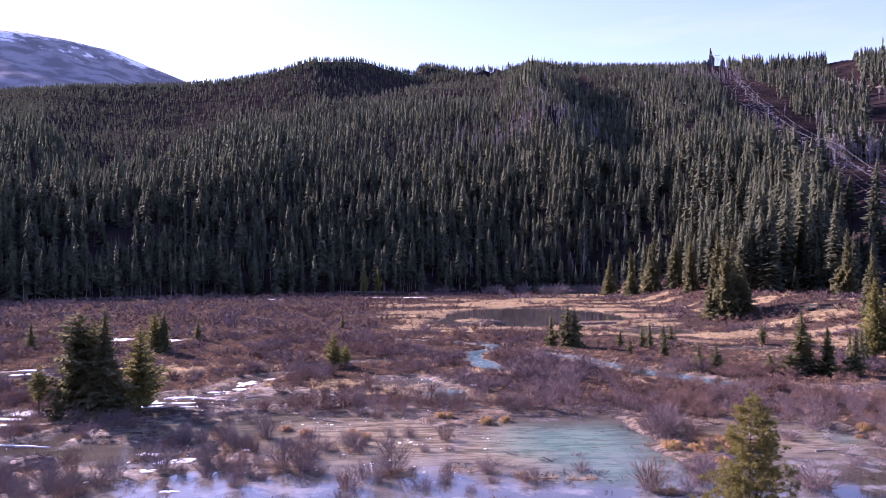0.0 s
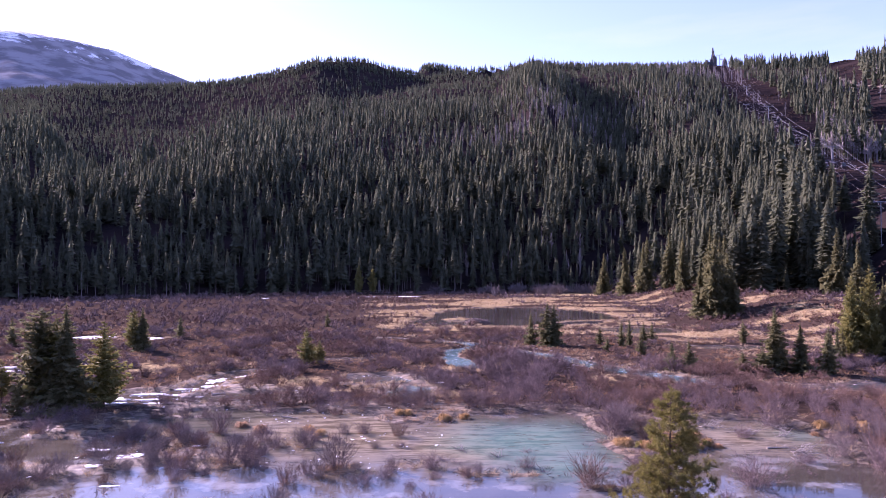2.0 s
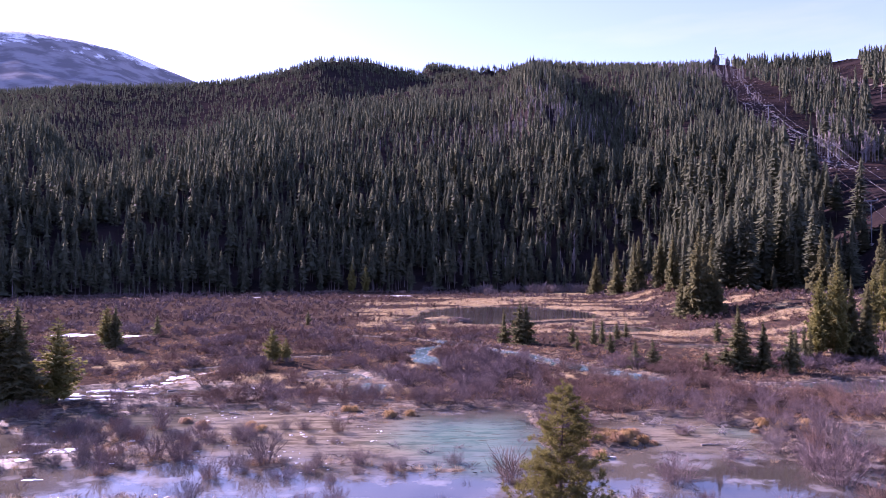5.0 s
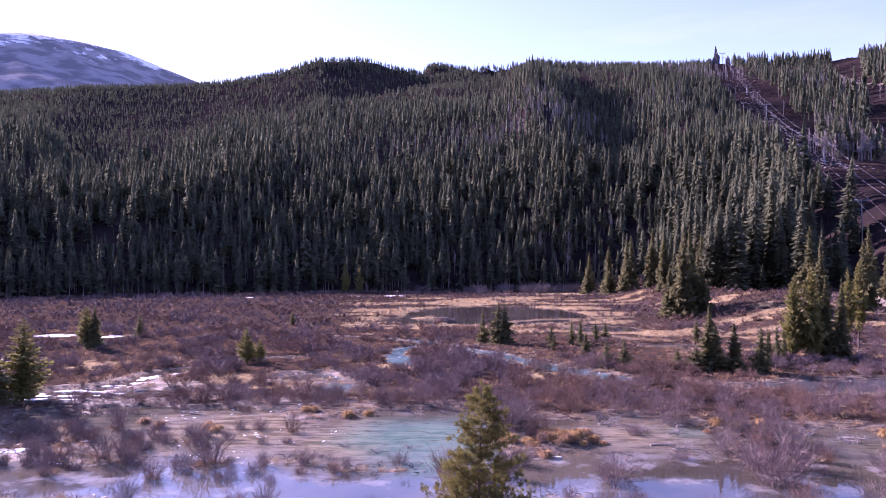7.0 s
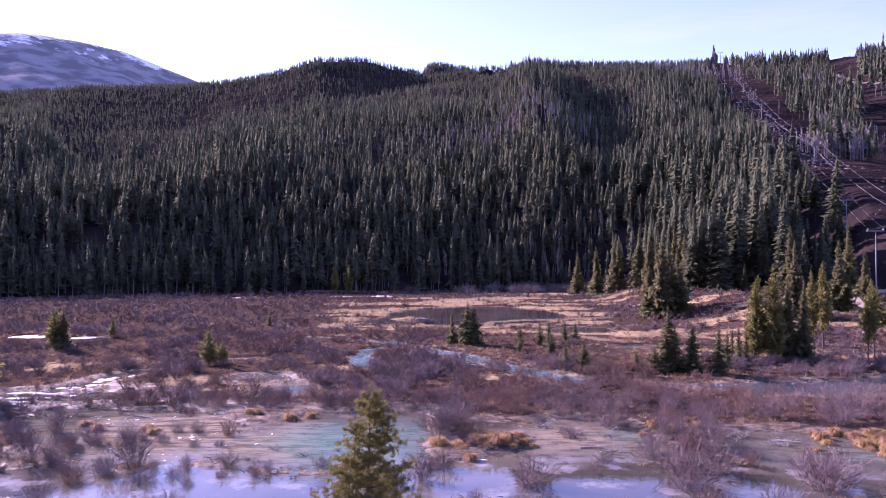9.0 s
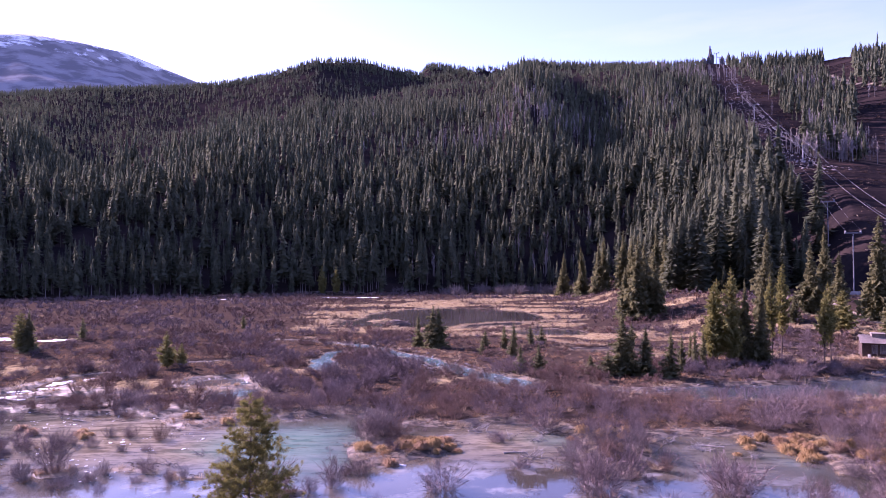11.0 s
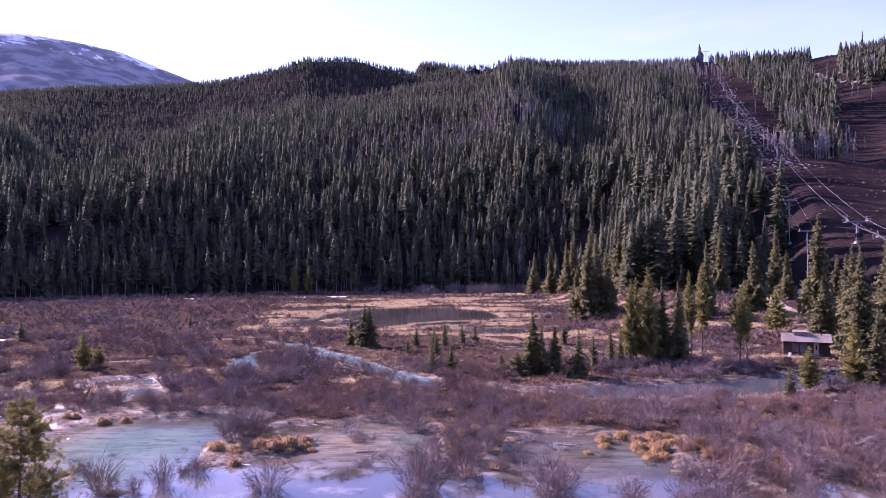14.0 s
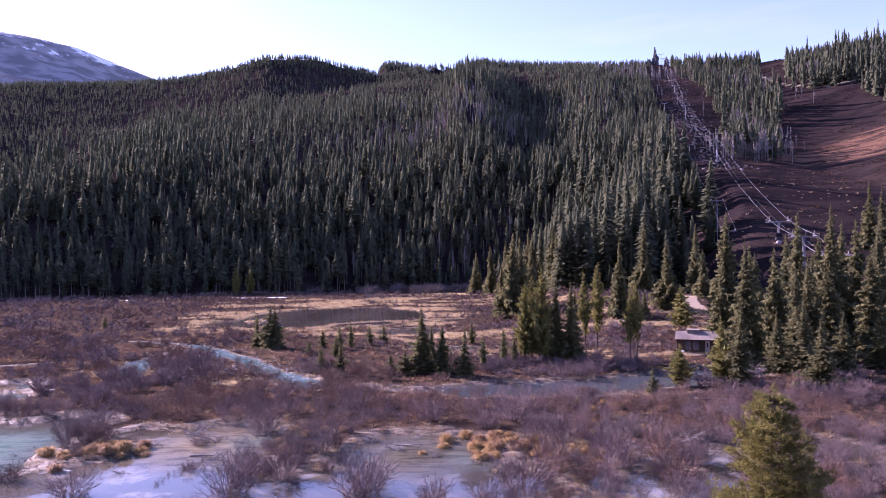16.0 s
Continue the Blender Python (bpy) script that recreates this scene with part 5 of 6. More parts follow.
def near_shrubs():
    g = np.random.default_rng(77)
    looks = [("willow_shrub", M_WILLOW, "leafless purple-grey willow shrub in the flooded marsh")] * 5 + [("willow_shrub", M_PALETWIG, "leafless pale grey-brown willow shrub in the flooded marsh")] * 2 + [("willow_shrub", M_REDTWIG, "leafless red-brown willow shrub in the flooded marsh")] * 2
    meshes = [mesh_from("willow_shrub", *shrub_arrays(82, 12, 300 + k), look_of[1]) for k, look_of in enumerate(looks)]
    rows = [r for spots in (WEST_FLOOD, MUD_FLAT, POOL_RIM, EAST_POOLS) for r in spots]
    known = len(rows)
    n = 5200
    y = g.uniform(43, 86, n)
    x = 27 + g.uniform(-1, 1, n) * (0.70 * y + 30)
    w = wet(x, y)
    thick = smooth(oval(x, y, BELTS), -1.5, 1.0)
    p = (0.05 + 0.85 * thick) * (w < 0.25 + 0.5 * thick) * (1 - 0.55 * bank_edge(x, y)) * (0.35 + 0.8 * smooth(fbm(x, y, 5.0, 93, 2), 0.38, 0.56))
    h = g.uniform(1.1, 2.5, n) * (0.45 + 0.75 * fbm(x, y, 7, 66, 2)) * (1 + 0.35 * smooth(oval(x, y, [(56, 76, 36, 10), (76, 66, 18, 18), (43, 61, 5, 8)]), -2, 3))
    wide = h * g.uniform(0.95, 1.55, n)
    for i in np.nonzero(g.uniform(0, 1, n) < p)[0]:
        if all((x[i] - r[0]) ** 2 + (y[i] - r[1]) ** 2 > (0.30 * (wide[i] + r[3])) ** 2 for r in rows):
            rows.append((float(x[i]), float(y[i]), float(h[i]), float(wide[i])))
    rest = sorted(range(known, len(rows)), key=lambda k: rows[k][1] - rows[k][2] * 4)
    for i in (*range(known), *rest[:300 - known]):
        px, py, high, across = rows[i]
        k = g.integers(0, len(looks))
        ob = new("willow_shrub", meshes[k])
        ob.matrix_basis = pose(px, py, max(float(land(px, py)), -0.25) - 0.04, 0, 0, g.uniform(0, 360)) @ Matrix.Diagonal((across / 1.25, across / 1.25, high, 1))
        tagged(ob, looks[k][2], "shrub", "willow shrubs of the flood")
    far = np.array([rows[i] for i in rest[300 - known:]])
    if len(far):
        models = [shrub_arrays(52, 10, 500 + k) for k in range(5)]
        rusty = fbm(far[:, 0], far[:, 1], 9, 97, 2) + g.normal(0, 0.07, len(far)) > 0.60
        for name, sel, material, label in (("near_willow_thicket", far[~rusty], M_WILLOW, "leafless purple-brown willow thicket by the flood"), ("near_red_thicket", far[rusty], M_REDTWIG, "leafless red-brown willow thicket by the flood")):
            ob = scatter_mesh(name, models, sel[:, 0], sel[:, 1], land(sel[:, 0], sel[:, 1]) - 0.04, sel[:, 2], sel[:, 3] / 1.25, material, g)
            tagged(ob, label, "shrubs", "", "stuff")
    n = 1500
    y = g.uniform(44, 80, n)
    x = 27 + g.uniform(-1, 1, n) * (0.70 * y + 26)
    w = wet(x, y)
    ok = (w < 2.0) & (w > -7) & (fbm(x, y, 6, 45, 2) > 0.45)
    x, y = x[ok], y[ok]
    h = g.uniform(0.25, 0.75, len(x))
    ob = scatter_mesh("water_sprouts", [blades(14, 1.0, 0.8, 0.06, s + 70, 1) for s in range(4)], x, y, np.maximum(land(x, y), -0.1), h, h * 1.3, M_WILLOW, g)
    tagged(ob, "small dark willow sprouts standing in shallow water", "shrubs", "", "stuff")


near_shrubs()


# ---- tussocks, dead wood, ice, stones ----
def tussocks():
    g = np.random.default_rng(88)
    meshes = []
    for s in range(4):
        h = np.random.default_rng(600 + s)
        v, f = [], []
        for _ in range(280):
            a, u = h.uniform(0, 6.283), math.sqrt(h.uniform(0, 1))
            d = np.array((math.cos(a), math.sin(a), 0))
            p = d * 0.22 * u + np.array((0, 0, h.uniform(0.10, 0.40)))
            m = p + d * h.uniform(0.08, 0.30) * (0.4 + u) + np.array((0, 0, h.uniform(0.15, 0.34) * (1.1 - 0.6 * u)))
            q = m + d * h.uniform(0.10, 0.30) * (0.4 + u) - np.array((0, 0, h.uniform(0.15, 0.45) * u + 0.04))
            w = np.array((-d[1], d[0], 0)) * h.uniform(0.012, 0.024)
            b = len(v)
            v.extend((p - w, p + w, m - w, m + w, q))
            f.extend(((b, b + 1, b + 3), (b, b + 3, b + 2), (b + 2, b + 3, b + 4)))
        v, f = np.array(v, np.float32), np.array(f, np.int32)
        bm = bmesh.new()
        bmesh.ops.create_icosphere(bm, subdivisions=2, radius=0.4)
        for vert in bm.verts:
            q = vert.co.copy()
            vert.co.z = max(vert.co.z, -0.05) * 0.95
            vert.co *= 1 + 0.22 * noise.noise(q * 3 + Vector((s, s, s)))
        dome = np.array([tuple(w.co) for w in bm.verts], np.float32)
        bm.verts.index_update()
        df = np.array([[w.index for w in fa.verts] for fa in bm.faces], np.int32)
        bm.free()
        v = np.concatenate([dome, v])
        f = np.concatenate([df, f + len(dome)])
        meshes.append(mesh_from("sedge_tussock", v, f, M_RUSTGRASS if s == 0 else M_TUSSOCK))
    for cx, cy, a, b, n in [(24.8, 62.2, 2.4, 2.0, 18), (28.2, 61.8, 1.8, 1.4, 8), (43.0, 67.0, 3.0, 1.8, 9), (60.5, 62.5, 5.0, 3.0, 28), (66.5, 59.0, 5.0, 3.4, 15), (3.0, 72.0, 8.0, 2.0, 6), (-8, 66, 6, 4, 6), (76, 78, 8, 3, 10), (22.5, 60.0, 2.5, 2.0, 5)]:
        for _ in range(n):
            x, y = cx + g.normal(0, a * 0.55), cy + g.normal(0, b * 0.55)
            s = g.uniform(0.7, 1.35)
            ob = new("sedge_tussock", meshes[g.integers(0, 4)])
            ob.matrix_basis = pose(x, y, max(float(land(x, y)), -0.05) - 0.05, 0, 0, g.uniform(0, 360)) @ Matrix.Diagonal((s, s, s * g.uniform(0.7, 1.05), 1))
            tagged(ob, "golden-orange sedge tussock on the pool bank", "tussock", "sedge tussocks by the pools")


tussocks()


def dead_wood():
    """Grey fallen branches lying in the pools."""
    g = np.random.default_rng(99)
    meshes = []
    for s in range(4):
        h = np.random.default_rng(700 + s)
        bm = bmesh.new()
        for _ in range(13):
            a = h.uniform(0, 6.283)
            p = Vector((h.normal(0, 0.3), h.normal(0, 0.3), 0.02))
            m = p + Vector((math.cos(a) * 0.6, math.sin(a) * 0.6, h.uniform(0.1, 0.5)))
            q = m + Vector((math.cos(a + h.normal(0, 0.5)) * 0.6, math.sin(a) * 0.6, h.uniform(-0.2, 0.5)))
            add_rod(bm, p, m, 0.028, 0.018, 5)
            add_rod(bm, m, q, 0.018, 0.004, 5)
            for _ in range(2):
                e = m + Vector((h.normal(0, 0.3), h.normal(0, 0.3), h.uniform(0, 0.35)))
                add_rod(bm, m, e, 0.010, 0.003, 4)
        me = bpy.data.meshes.new("dead_brush")
        bm.to_mesh(me)
        bm.free()
        me.materials.append(M_GREYTWIG)
        meshes.append(me)
    spots = [(35.5, 59.5, 1.3), (33.5, 66.0, 1.2), (36.5, 65.0, 1.0), (31.0, 68.5, 1.4), (37.5, 68.0, 1.1), (34.0, 57.0, 0.9), (9.0, 58.5, 0.8), (6.0, 60.5, 0.7), (4.5, 57.5, 0.7), (11.5, 60.0, 0.6), (51, 62, 1.0), (54.5, 59.5, 0.8), (48.5, 64.5, 1.1),
             (72.0, 55.0, 1.3), (75.5, 60.0, 1.5), (78.0, 63.0, 1.4), (82.0, 66.5, 1.2), (-6.0, 62.0, 0.6), (-12, 58, 0.6), (57.0, 66.0, 0.9), (86, 72, 1.4), (29, 56.5, 0.8)]
    for x, y, s in spots:
        ob = new("dead_brush", meshes[g.integers(0, 4)])
        ob.matrix_basis = pose(x, y, max(float(land(x, y)), -0.02), 0, 0, g.uniform(0, 360)) @ Matrix.Diagonal((s, s, s, 1))
        tagged(ob, "tangle of bleached grey fallen branches in shallow water", "dead branches", "fallen branches in the pools")


dead_wood()


def ice_slabs():
    g = np.random.default_rng(111)
    mat = simple("white_ice", (0.70, 0.72, 0.76), (0.86, 0.87, 0.90), 0.8, 0.45, 0, 0.2, False)
    spots = [(-73, 150, 6.0, 4.0), (-59, 147, 5.4, 2.4), (-36, 83, 3.2, 0.9), (-33, 86, 2.6, 0.6), (-30, 85.5, 2.4, 0.5), (-40, 80, 2.8, 0.7), (-27, 91.5, 1.6, 0.8), (-28, 88, 1.8, 0.4), (-25, 99, 1.2, 1.2), (-23, 103, 1.0, 1.2), (-49, 74.5, 4.2, 0.8),
             (-47, 71, 2.5, 0.9), (-62, 104.5, 5.0, 0.9), (-66, 108, 4.0, 0.8), (-24, 58.5, 1.0, 0.6), (-40, 64, 4.0, 0.25),
             (23.4, 57.6, 1.6, 0.25), (4, 92, 1.0, 0.6), (-27.6, 95.5, 1.5, 3.2), (-26.2, 91.0, 1.7, 1.3), (-29.5, 89.4, 2.2, 0.6), (-31.5, 82.6, 2.6, 0.5), (-34.5, 80.6, 2.4, 0.6),
             (-29.0, 79.0, 2.0, 0.4), (-36.6, 77.6, 2.0, 0.5), (-26.4, 84.4, 1.4, 0.5), (-22.0, 58.0, 1.5, 1.1), (-20.6, 51.2, 0.7, 0.3), (-24.2, 55.4, 1.1, 0.5), (-26.4, 61.0, 1.2, 0.6), (-17.6, 61.6, 0.8, 0.4)]
    for x, y, a, b in spots:
        bm = bmesh.new()
        ring = []
        n = 34
        seed = g.uniform(0, 50)
        for k in range(n):
            t = 6.283 * k / n
            r = 0.70 + 0.75 * noise.noise(Vector((math.cos(t) * 2.2, math.sin(t) * 2.2, seed)))
            ring.append(bm.verts.new((math.cos(t) * a * r, math.sin(t) * b * r, 0)))
        face = bm.faces.new(ring)
        ext = bmesh.ops.extrude_face_region(bm, geom=[face])
        for vert in [w for w in ext["geom"] if isinstance(w, bmesh.types.BMVert)]:
            vert.co.z -= 0.12
            vert.co.x *= 0.96
            vert.co.y *= 0.96
        bmesh.ops.recalc_face_normals(bm, faces=bm.faces)
        me = bpy.data.meshes.new("ice_slab")
        bm.to_mesh(me)
        bm.free()
        me.materials.append(mat)
        ob = new("ice_slab", me)
        ob.matrix_basis = pose(x, y, max(float(land(x, y)), 0.0) + (0.08 if a > 1.8 else 0.03), 0, 0, g.uniform(-12, 12))
        tagged(ob, "thin slab of white ice along the water", "ice", "ice slabs on the stream")


ice_slabs()


def ice_crumbs():
    """Broken white ice along the water's edge."""
    g = np.random.default_rng(131)
    n = 5200
    y = g.uniform(47, 100, n)
    x = g.uniform(-70, 36, n)
    w = wet(x, y)
    flat = smooth(oval(x, y, [(-5, 66, 14, 14), (-24, 84, 12, 8)]), -2, 2) * (fbm(x / 1.8, y, 2.4, 49, 2) > 0.60)
    ok = ((np.abs(w - 0.1) < 0.55) & (fbm(x, y, 5, 47, 2) > 0.5) | (flat > 0.5)) & (x < 7)
    x, y = x[ok], y[ok]
    models = []
    for k in range(6):
        h = np.random.default_rng(140 + k)
        a = np.sort(h.uniform(0, 6.283, 8))
        r = h.uniform(0.22, 0.55, 8)
        low = np.stack([np.cos(a) * r, np.sin(a) * r * 0.7, np.zeros(8)], -1)
        high = low * np.array((0.9, 0.9, 1)) + np.stack([np.zeros(8), np.zeros(8), h.uniform(0.6, 1.0, 8)], -1)
        v = np.concatenate([low, high, [(0, 0, 0.9)]]).astype(np.float32)
        f = []
        for i in range(8):
            j = (i + 1) % 8
            f += [(i, j, 8 + j), (i, 8 + j, 8 + i), (8 + i, 8 + j, 16)]
        models.append((v, np.array(f, np.int32)))
    size = 0.10 + g.uniform(0.0, 1.0, len(x)) ** 2.5 * 0.5
    ob = scatter_mesh("broken_ice", models, x, y, np.maximum(land(x, y), 0.0) - 0.015, np.full(len(x), 0.05), size, bpy.data.materials["white_ice"], g)
    tagged(ob, "crumbs of broken white ice along the flood's edge", "ice", "", "stuff")


ice_crumbs()


def twig_litter():
    """Grey twigs lying about the pools and the mud."""
    g = np.random.default_rng(171)
    n = 5200
    y = g.uniform(46, 84, n)
    x = 27 + g.uniform(-1, 1, n) * (0.70 * y + 20)
    w = wet(x, y)
    ok = (w > -2.5) & (w < 0.5) & (fbm(x, y, 4, 73, 2) > 0.46)
    x, y = x[ok], y[ok]
    models = []
    for k in range(6):
        h = np.random.default_rng(180 + k)
        v, f = [], []
        for _ in range(4):
            a, c = h.uniform(0, 6.283), h.normal(0, 0.35, 2)
            d = np.array((math.cos(a), math.sin(a))) * h.uniform(0.25, 0.6)
            s = np.array((-d[1], d[0])) / np.linalg.norm(d) * 0.018
            v.extend(((*(c - s), 0.3), (*(c + s), 0.3), (*(c + d), h.uniform(0.3, 2.6)), (*c, 0.9)))
            f.extend(((len(v) - 4, len(v) - 3, len(v) - 2), (len(v) - 4, len(v) - 1, len(v) - 2)))
        models.append((np.array(v, np.float32), np.array(f, np.int32)))
    ob = scatter_mesh("twig_litter", models, x, y, np.maximum(land(x, y), 0.0), np.full(len(x), 0.10), g.uniform(0.6, 1.5, len(x)), M_BARK, g)
    tagged(ob, "dark broken twigs littering the mud and shallow pools", "twigs", "", "stuff")


twig_litter()


def stones():
    g = np.random.default_rng(121)
    bm = bmesh.new()
    bmesh.ops.create_icosphere(bm, subdivisions=1, radius=0.5)
    bm.verts.index_update()
    base = np.array([tuple(w.co) for w in bm.verts], np.float32)
    faces = np.array([[w.index for w in fa.verts] for fa in bm.faces], np.int32)
    bm.free()
    models = [((base * (1 + g.normal(0, 0.13, base.shape))).astype(np.float32), faces) for _ in range(5)]
    n = 12000
    y = g.uniform(84, 150, n)
    x = g.uniform(-5, 105, n)
    w = wet(x, y)
    bar = oval(x, y, [(25.5, 108, 2.8, 6.5)]) > 0
    ok = ((np.abs(w + 0.1) < 1.5) | bar) & (along(x, y, RIVER) < 6.5) & (bar | (g.uniform(0, 1, n) < 0.25) | (np.hypot(x - 28, y - 104) < 9) | (np.hypot(x - 6, y - 120) < 8) | (np.hypot((x - 47) / 2.2, y - 89.5) < 5))
    x, y = x[ok], y[ok]
    s = g.uniform(0.15, 0.55, len(x))
    ob = scatter_mesh("river_stones", models, x, y, np.maximum(land(x, y), -0.08), s * 0.6, s, M_STONE, g)
    tagged(ob, "grey-brown rounded stones along the river", "stones", "", "stuff")
    n = 1300
    y = g.uniform(340, 860, n)
    x = lift_x(y) + 2 + g.normal(0, 8, n)
    s = 0.45 + g.uniform(0, 1, n) ** 2 * 1.5
    ob = scatter_mesh("cleared_strip_rocks", models, x, y, land(x, y), s * 0.6, s, M_STONE, g)
    tagged(ob, "pale rocks and stumps on the cleared lift strip", "rocks", "", "stuff")


stones()


def beaver_lodge(x, y):
    g = np.random.default_rng(131)
    ob = thing("beaver_lodge", pose(x, y, -0.1), "brown beaver lodge of heaped sticks in the pond", "beaver lodge")
    bm = bmesh.new()
    bmesh.ops.create_icosphere(bm, subdivisions=3, radius=1.0)
    for v in bm.verts:
        k = 1 + 0.16 * noise.noise(v.co * 2.5)
        v.co = Vector((v.co.x * 3.4 * k, v.co.y * 2.4 * k, max(v.co.z, -0.1) * 1.25 * k))
    part("mound", bm, simple("lodge_mud", (0.07, 0.05, 0.04), (0.15, 0.11, 0.085), 2.0, 0.95, 0, 0.6), ob)
    for _ in range(60):
        a, r = g.uniform(0, 6.283), g.uniform(0.2, 1.0)
        p = Vector((math.cos(a) * 3.4 * r, math.sin(a) * 2.4 * r, 1.25 * math.sqrt(max(0.02, 1 - r * r)) + 0.05))
        d = Vector((g.normal(), g.normal(), g.normal(0, 0.25))).normalized() * g.uniform(0.4, 1.1)
        part("stick", rod(p - d, p + d, 0.05, 0.03, 5), M_PLANK if g.uniform() < 0.4 else M_BARK, ob)


beaver_lodge(12.8, 181.0)


def beaver_dam(line, height):
    """A low winding dam of mud and sticks, grown over with straw."""
    g = np.random.default_rng(int(line[0][0] * 10))
    x0, y0 = line[0]
    ob = thing("beaver_dam", pose(x0, y0, 0.0), "low winding beaver dam overgrown with straw-coloured grass", "beaver dam", "dams of the beaver pond")
    pts = []
    for (xa, ya), (xb, yb) in zip(line, line[1:]):
        n = max(2, round(math.hypot(xb - xa, yb - ya) / 0.9))
        pts += [(xa + (xb - xa) * k / n - x0, ya + (yb - ya) * k / n - y0) for k in range(n)]
    pts.append((line[-1][0] - x0, line[-1][1] - y0))
    pts = [(x + (grid_noise(x + x0, y + y0, 4.0, 5) - 0.5) * 2.4, y + (grid_noise(x + x0, y + y0, 4.0, 9) - 0.5) * 2.4) for x, y in pts]
    bm = bmesh.new()
    rings = []
    for k, (x, y) in enumerate(pts):
        xa, ya = pts[max(k - 1, 0)]
        xb, yb = pts[min(k + 1, len(pts) - 1)]
        d = Vector((yb - ya, xa - xb, 0)).normalized()
        high = height * g.uniform(0.65, 1.15) * (0.4 if k in (0, len(pts) - 1) else 1.0)
        rings.append([bm.verts.new((x + d.x * o, y + d.y * o, high * z - 0.15)) for o, z in ((-1.5, 0.0), (-0.8, 0.7 + g.uniform(-0.15, 0.15)), (-0.1, 1.0 + g.uniform(-0.1, 0.2)), (0.7, 0.75 + g.uniform(-0.15, 0.15)), (1.4, 0.0))])
    for a, b in zip(rings, rings[1:]):
        for k in range(4):
            bm.faces.new((a[k], a[k + 1], b[k + 1], b[k]))
    part("mound", bm, M_DAM, ob)
    v, f = [], []
    for x, y in pts:
        for _ in range(26):
            p = np.array((x + g.normal(0, 0.55), y + g.normal(0, 0.55), height * 0.55))
            q = p + np.array((g.normal(0, 0.30), g.normal(0, 0.30), g.uniform(0.15, 0.62)))
            w = np.array((g.uniform(0.03, 0.07), 0.02, 0))
            f.append((len(v), len(v) + 1, len(v) + 2))
            v.extend((p - w, p + w, q))
    grass = new("grass_cover", mesh_from("grass_cover", v, f, M_SEDGE))
    grass.parent = ob
    tagged(grass, "", "", "", "stuff")
    for x, y in pts[1:-1:2]:
        d = Vector((g.normal(), g.normal(), g.normal(0, 0.2))).normalized() * g.uniform(0.4, 0.9)
        p = Vector((x + g.normal(0, 0.5), y + g.normal(0, 0.5), height * 0.7))
        part("stick", rod(p - d, p + d, 0.035, 0.02, 5), M_BARK, ob)
    return ob


M_DAM = simple("dam_mud", (0.07, 0.05, 0.036), (0.17, 0.125, 0.08), 2.0, 0.95, 0, 0.6)
beaver_dam([(24.4, 164.0), (31.0, 175.0), (39.0, 182.0), (50.0, 183.5), (63.0, 189.0)], 0.75)
beaver_dam([(41.0, 152.0), (46.5, 146.0), (51.0, 137.5), (57.0, 134.0)], 0.6)


# ---- cabin and track ----
def brush_heap(x, y):
    """A dark heap of sticks at the edge of the flood."""
    g = np.random.default_rng(151)
    ob = thing("brush_heap", pose(x, y, 0.0), "dark brown heap of brush and sticks in the flood", "brush heap")
    bm = bmesh.new()
    bmesh.ops.create_icosphere(bm, subdivisions=3, radius=1.0)
    for v in bm.verts:
        k = 1 + 0.2 * noise.noise(v.co * 2.5)
        v.co = Vector((v.co.x * 2.2 * k, v.co.y * 1.5 * k, max(v.co.z, -0.1) * 0.85 * k))
    part("mound", bm, M_BARK, ob)
    for _ in range(60):
        a, r = g.uniform(0, 6.283), g.uniform(0.1, 1.0)
        p = Vector((math.cos(a) * 2.2 * r, math.sin(a) * 1.5 * r, 0.85 * math.sqrt(max(0.02, 1 - r * r)) + 0.03))
        d = Vector((g.normal(), g.normal(), g.normal(0, 0.3))).normalized() * g.uniform(0.3, 0.9)
        part("stick", rod(p - d, p + d, 0.03, 0.012, 5), M_BARK, ob)


brush_heap(-34.5, 57.5)


def driftwood(x, y, length, turn, radius):
    z = max(float(land(x, y)), 0.0)
    ob = thing("driftwood_log", pose(x, y, z + radius * 0.8, 0, random.uniform(-4, 4), turn), "bleached driftwood log lying on the mud", "log", "logs on the mud")
    bm = bmesh.new()
    for k in range(5):
        a, c = -length / 2 + length * k / 5, -length / 2 + length * (k + 1) / 5
        add_rod(bm, (a, 0.06 * math.sin(k), 0), (c, 0.06 * math.sin(k + 1), 0.0), radius * (1 - 0.11 * k), radius * (1 - 0.11 * (k + 1)), 9)
    part("trunk", bm, M_PLANK, ob)
    for k in range(3):
        t = length * (-0.1 + 0.2 * k)
        part("branch_stub", rod((t, 0, 0), (t + 0.25, 0.25 * (-1) ** k, 0.22), radius * 0.35, radius * 0.12, 6), M_PLANK, ob)


for x, y, length, turn, radius in [(-26.5, 83.5, 2.6, -25, 0.17), (-24.0, 86.0, 1.8, 30, 0.12), (-20.0, 80.5, 2.2, 8, 0.10), (-31.0, 79.0, 3.0, 12, 0.11), (-12.0, 73.0, 1.8, -10, 0.09), (24.5, 61.5, 2.0, 15, 0.12), (52.0, 63.0, 2.4, -20, 0.10), (77.0, 62.0, 3.2, 25, 0.12), (34.0, 61.0, 2.0, 5, 0.08), (87.0, 79.0, 3.6, -12, 0.14)]:
    driftwood(x, y, length, turn, radius)


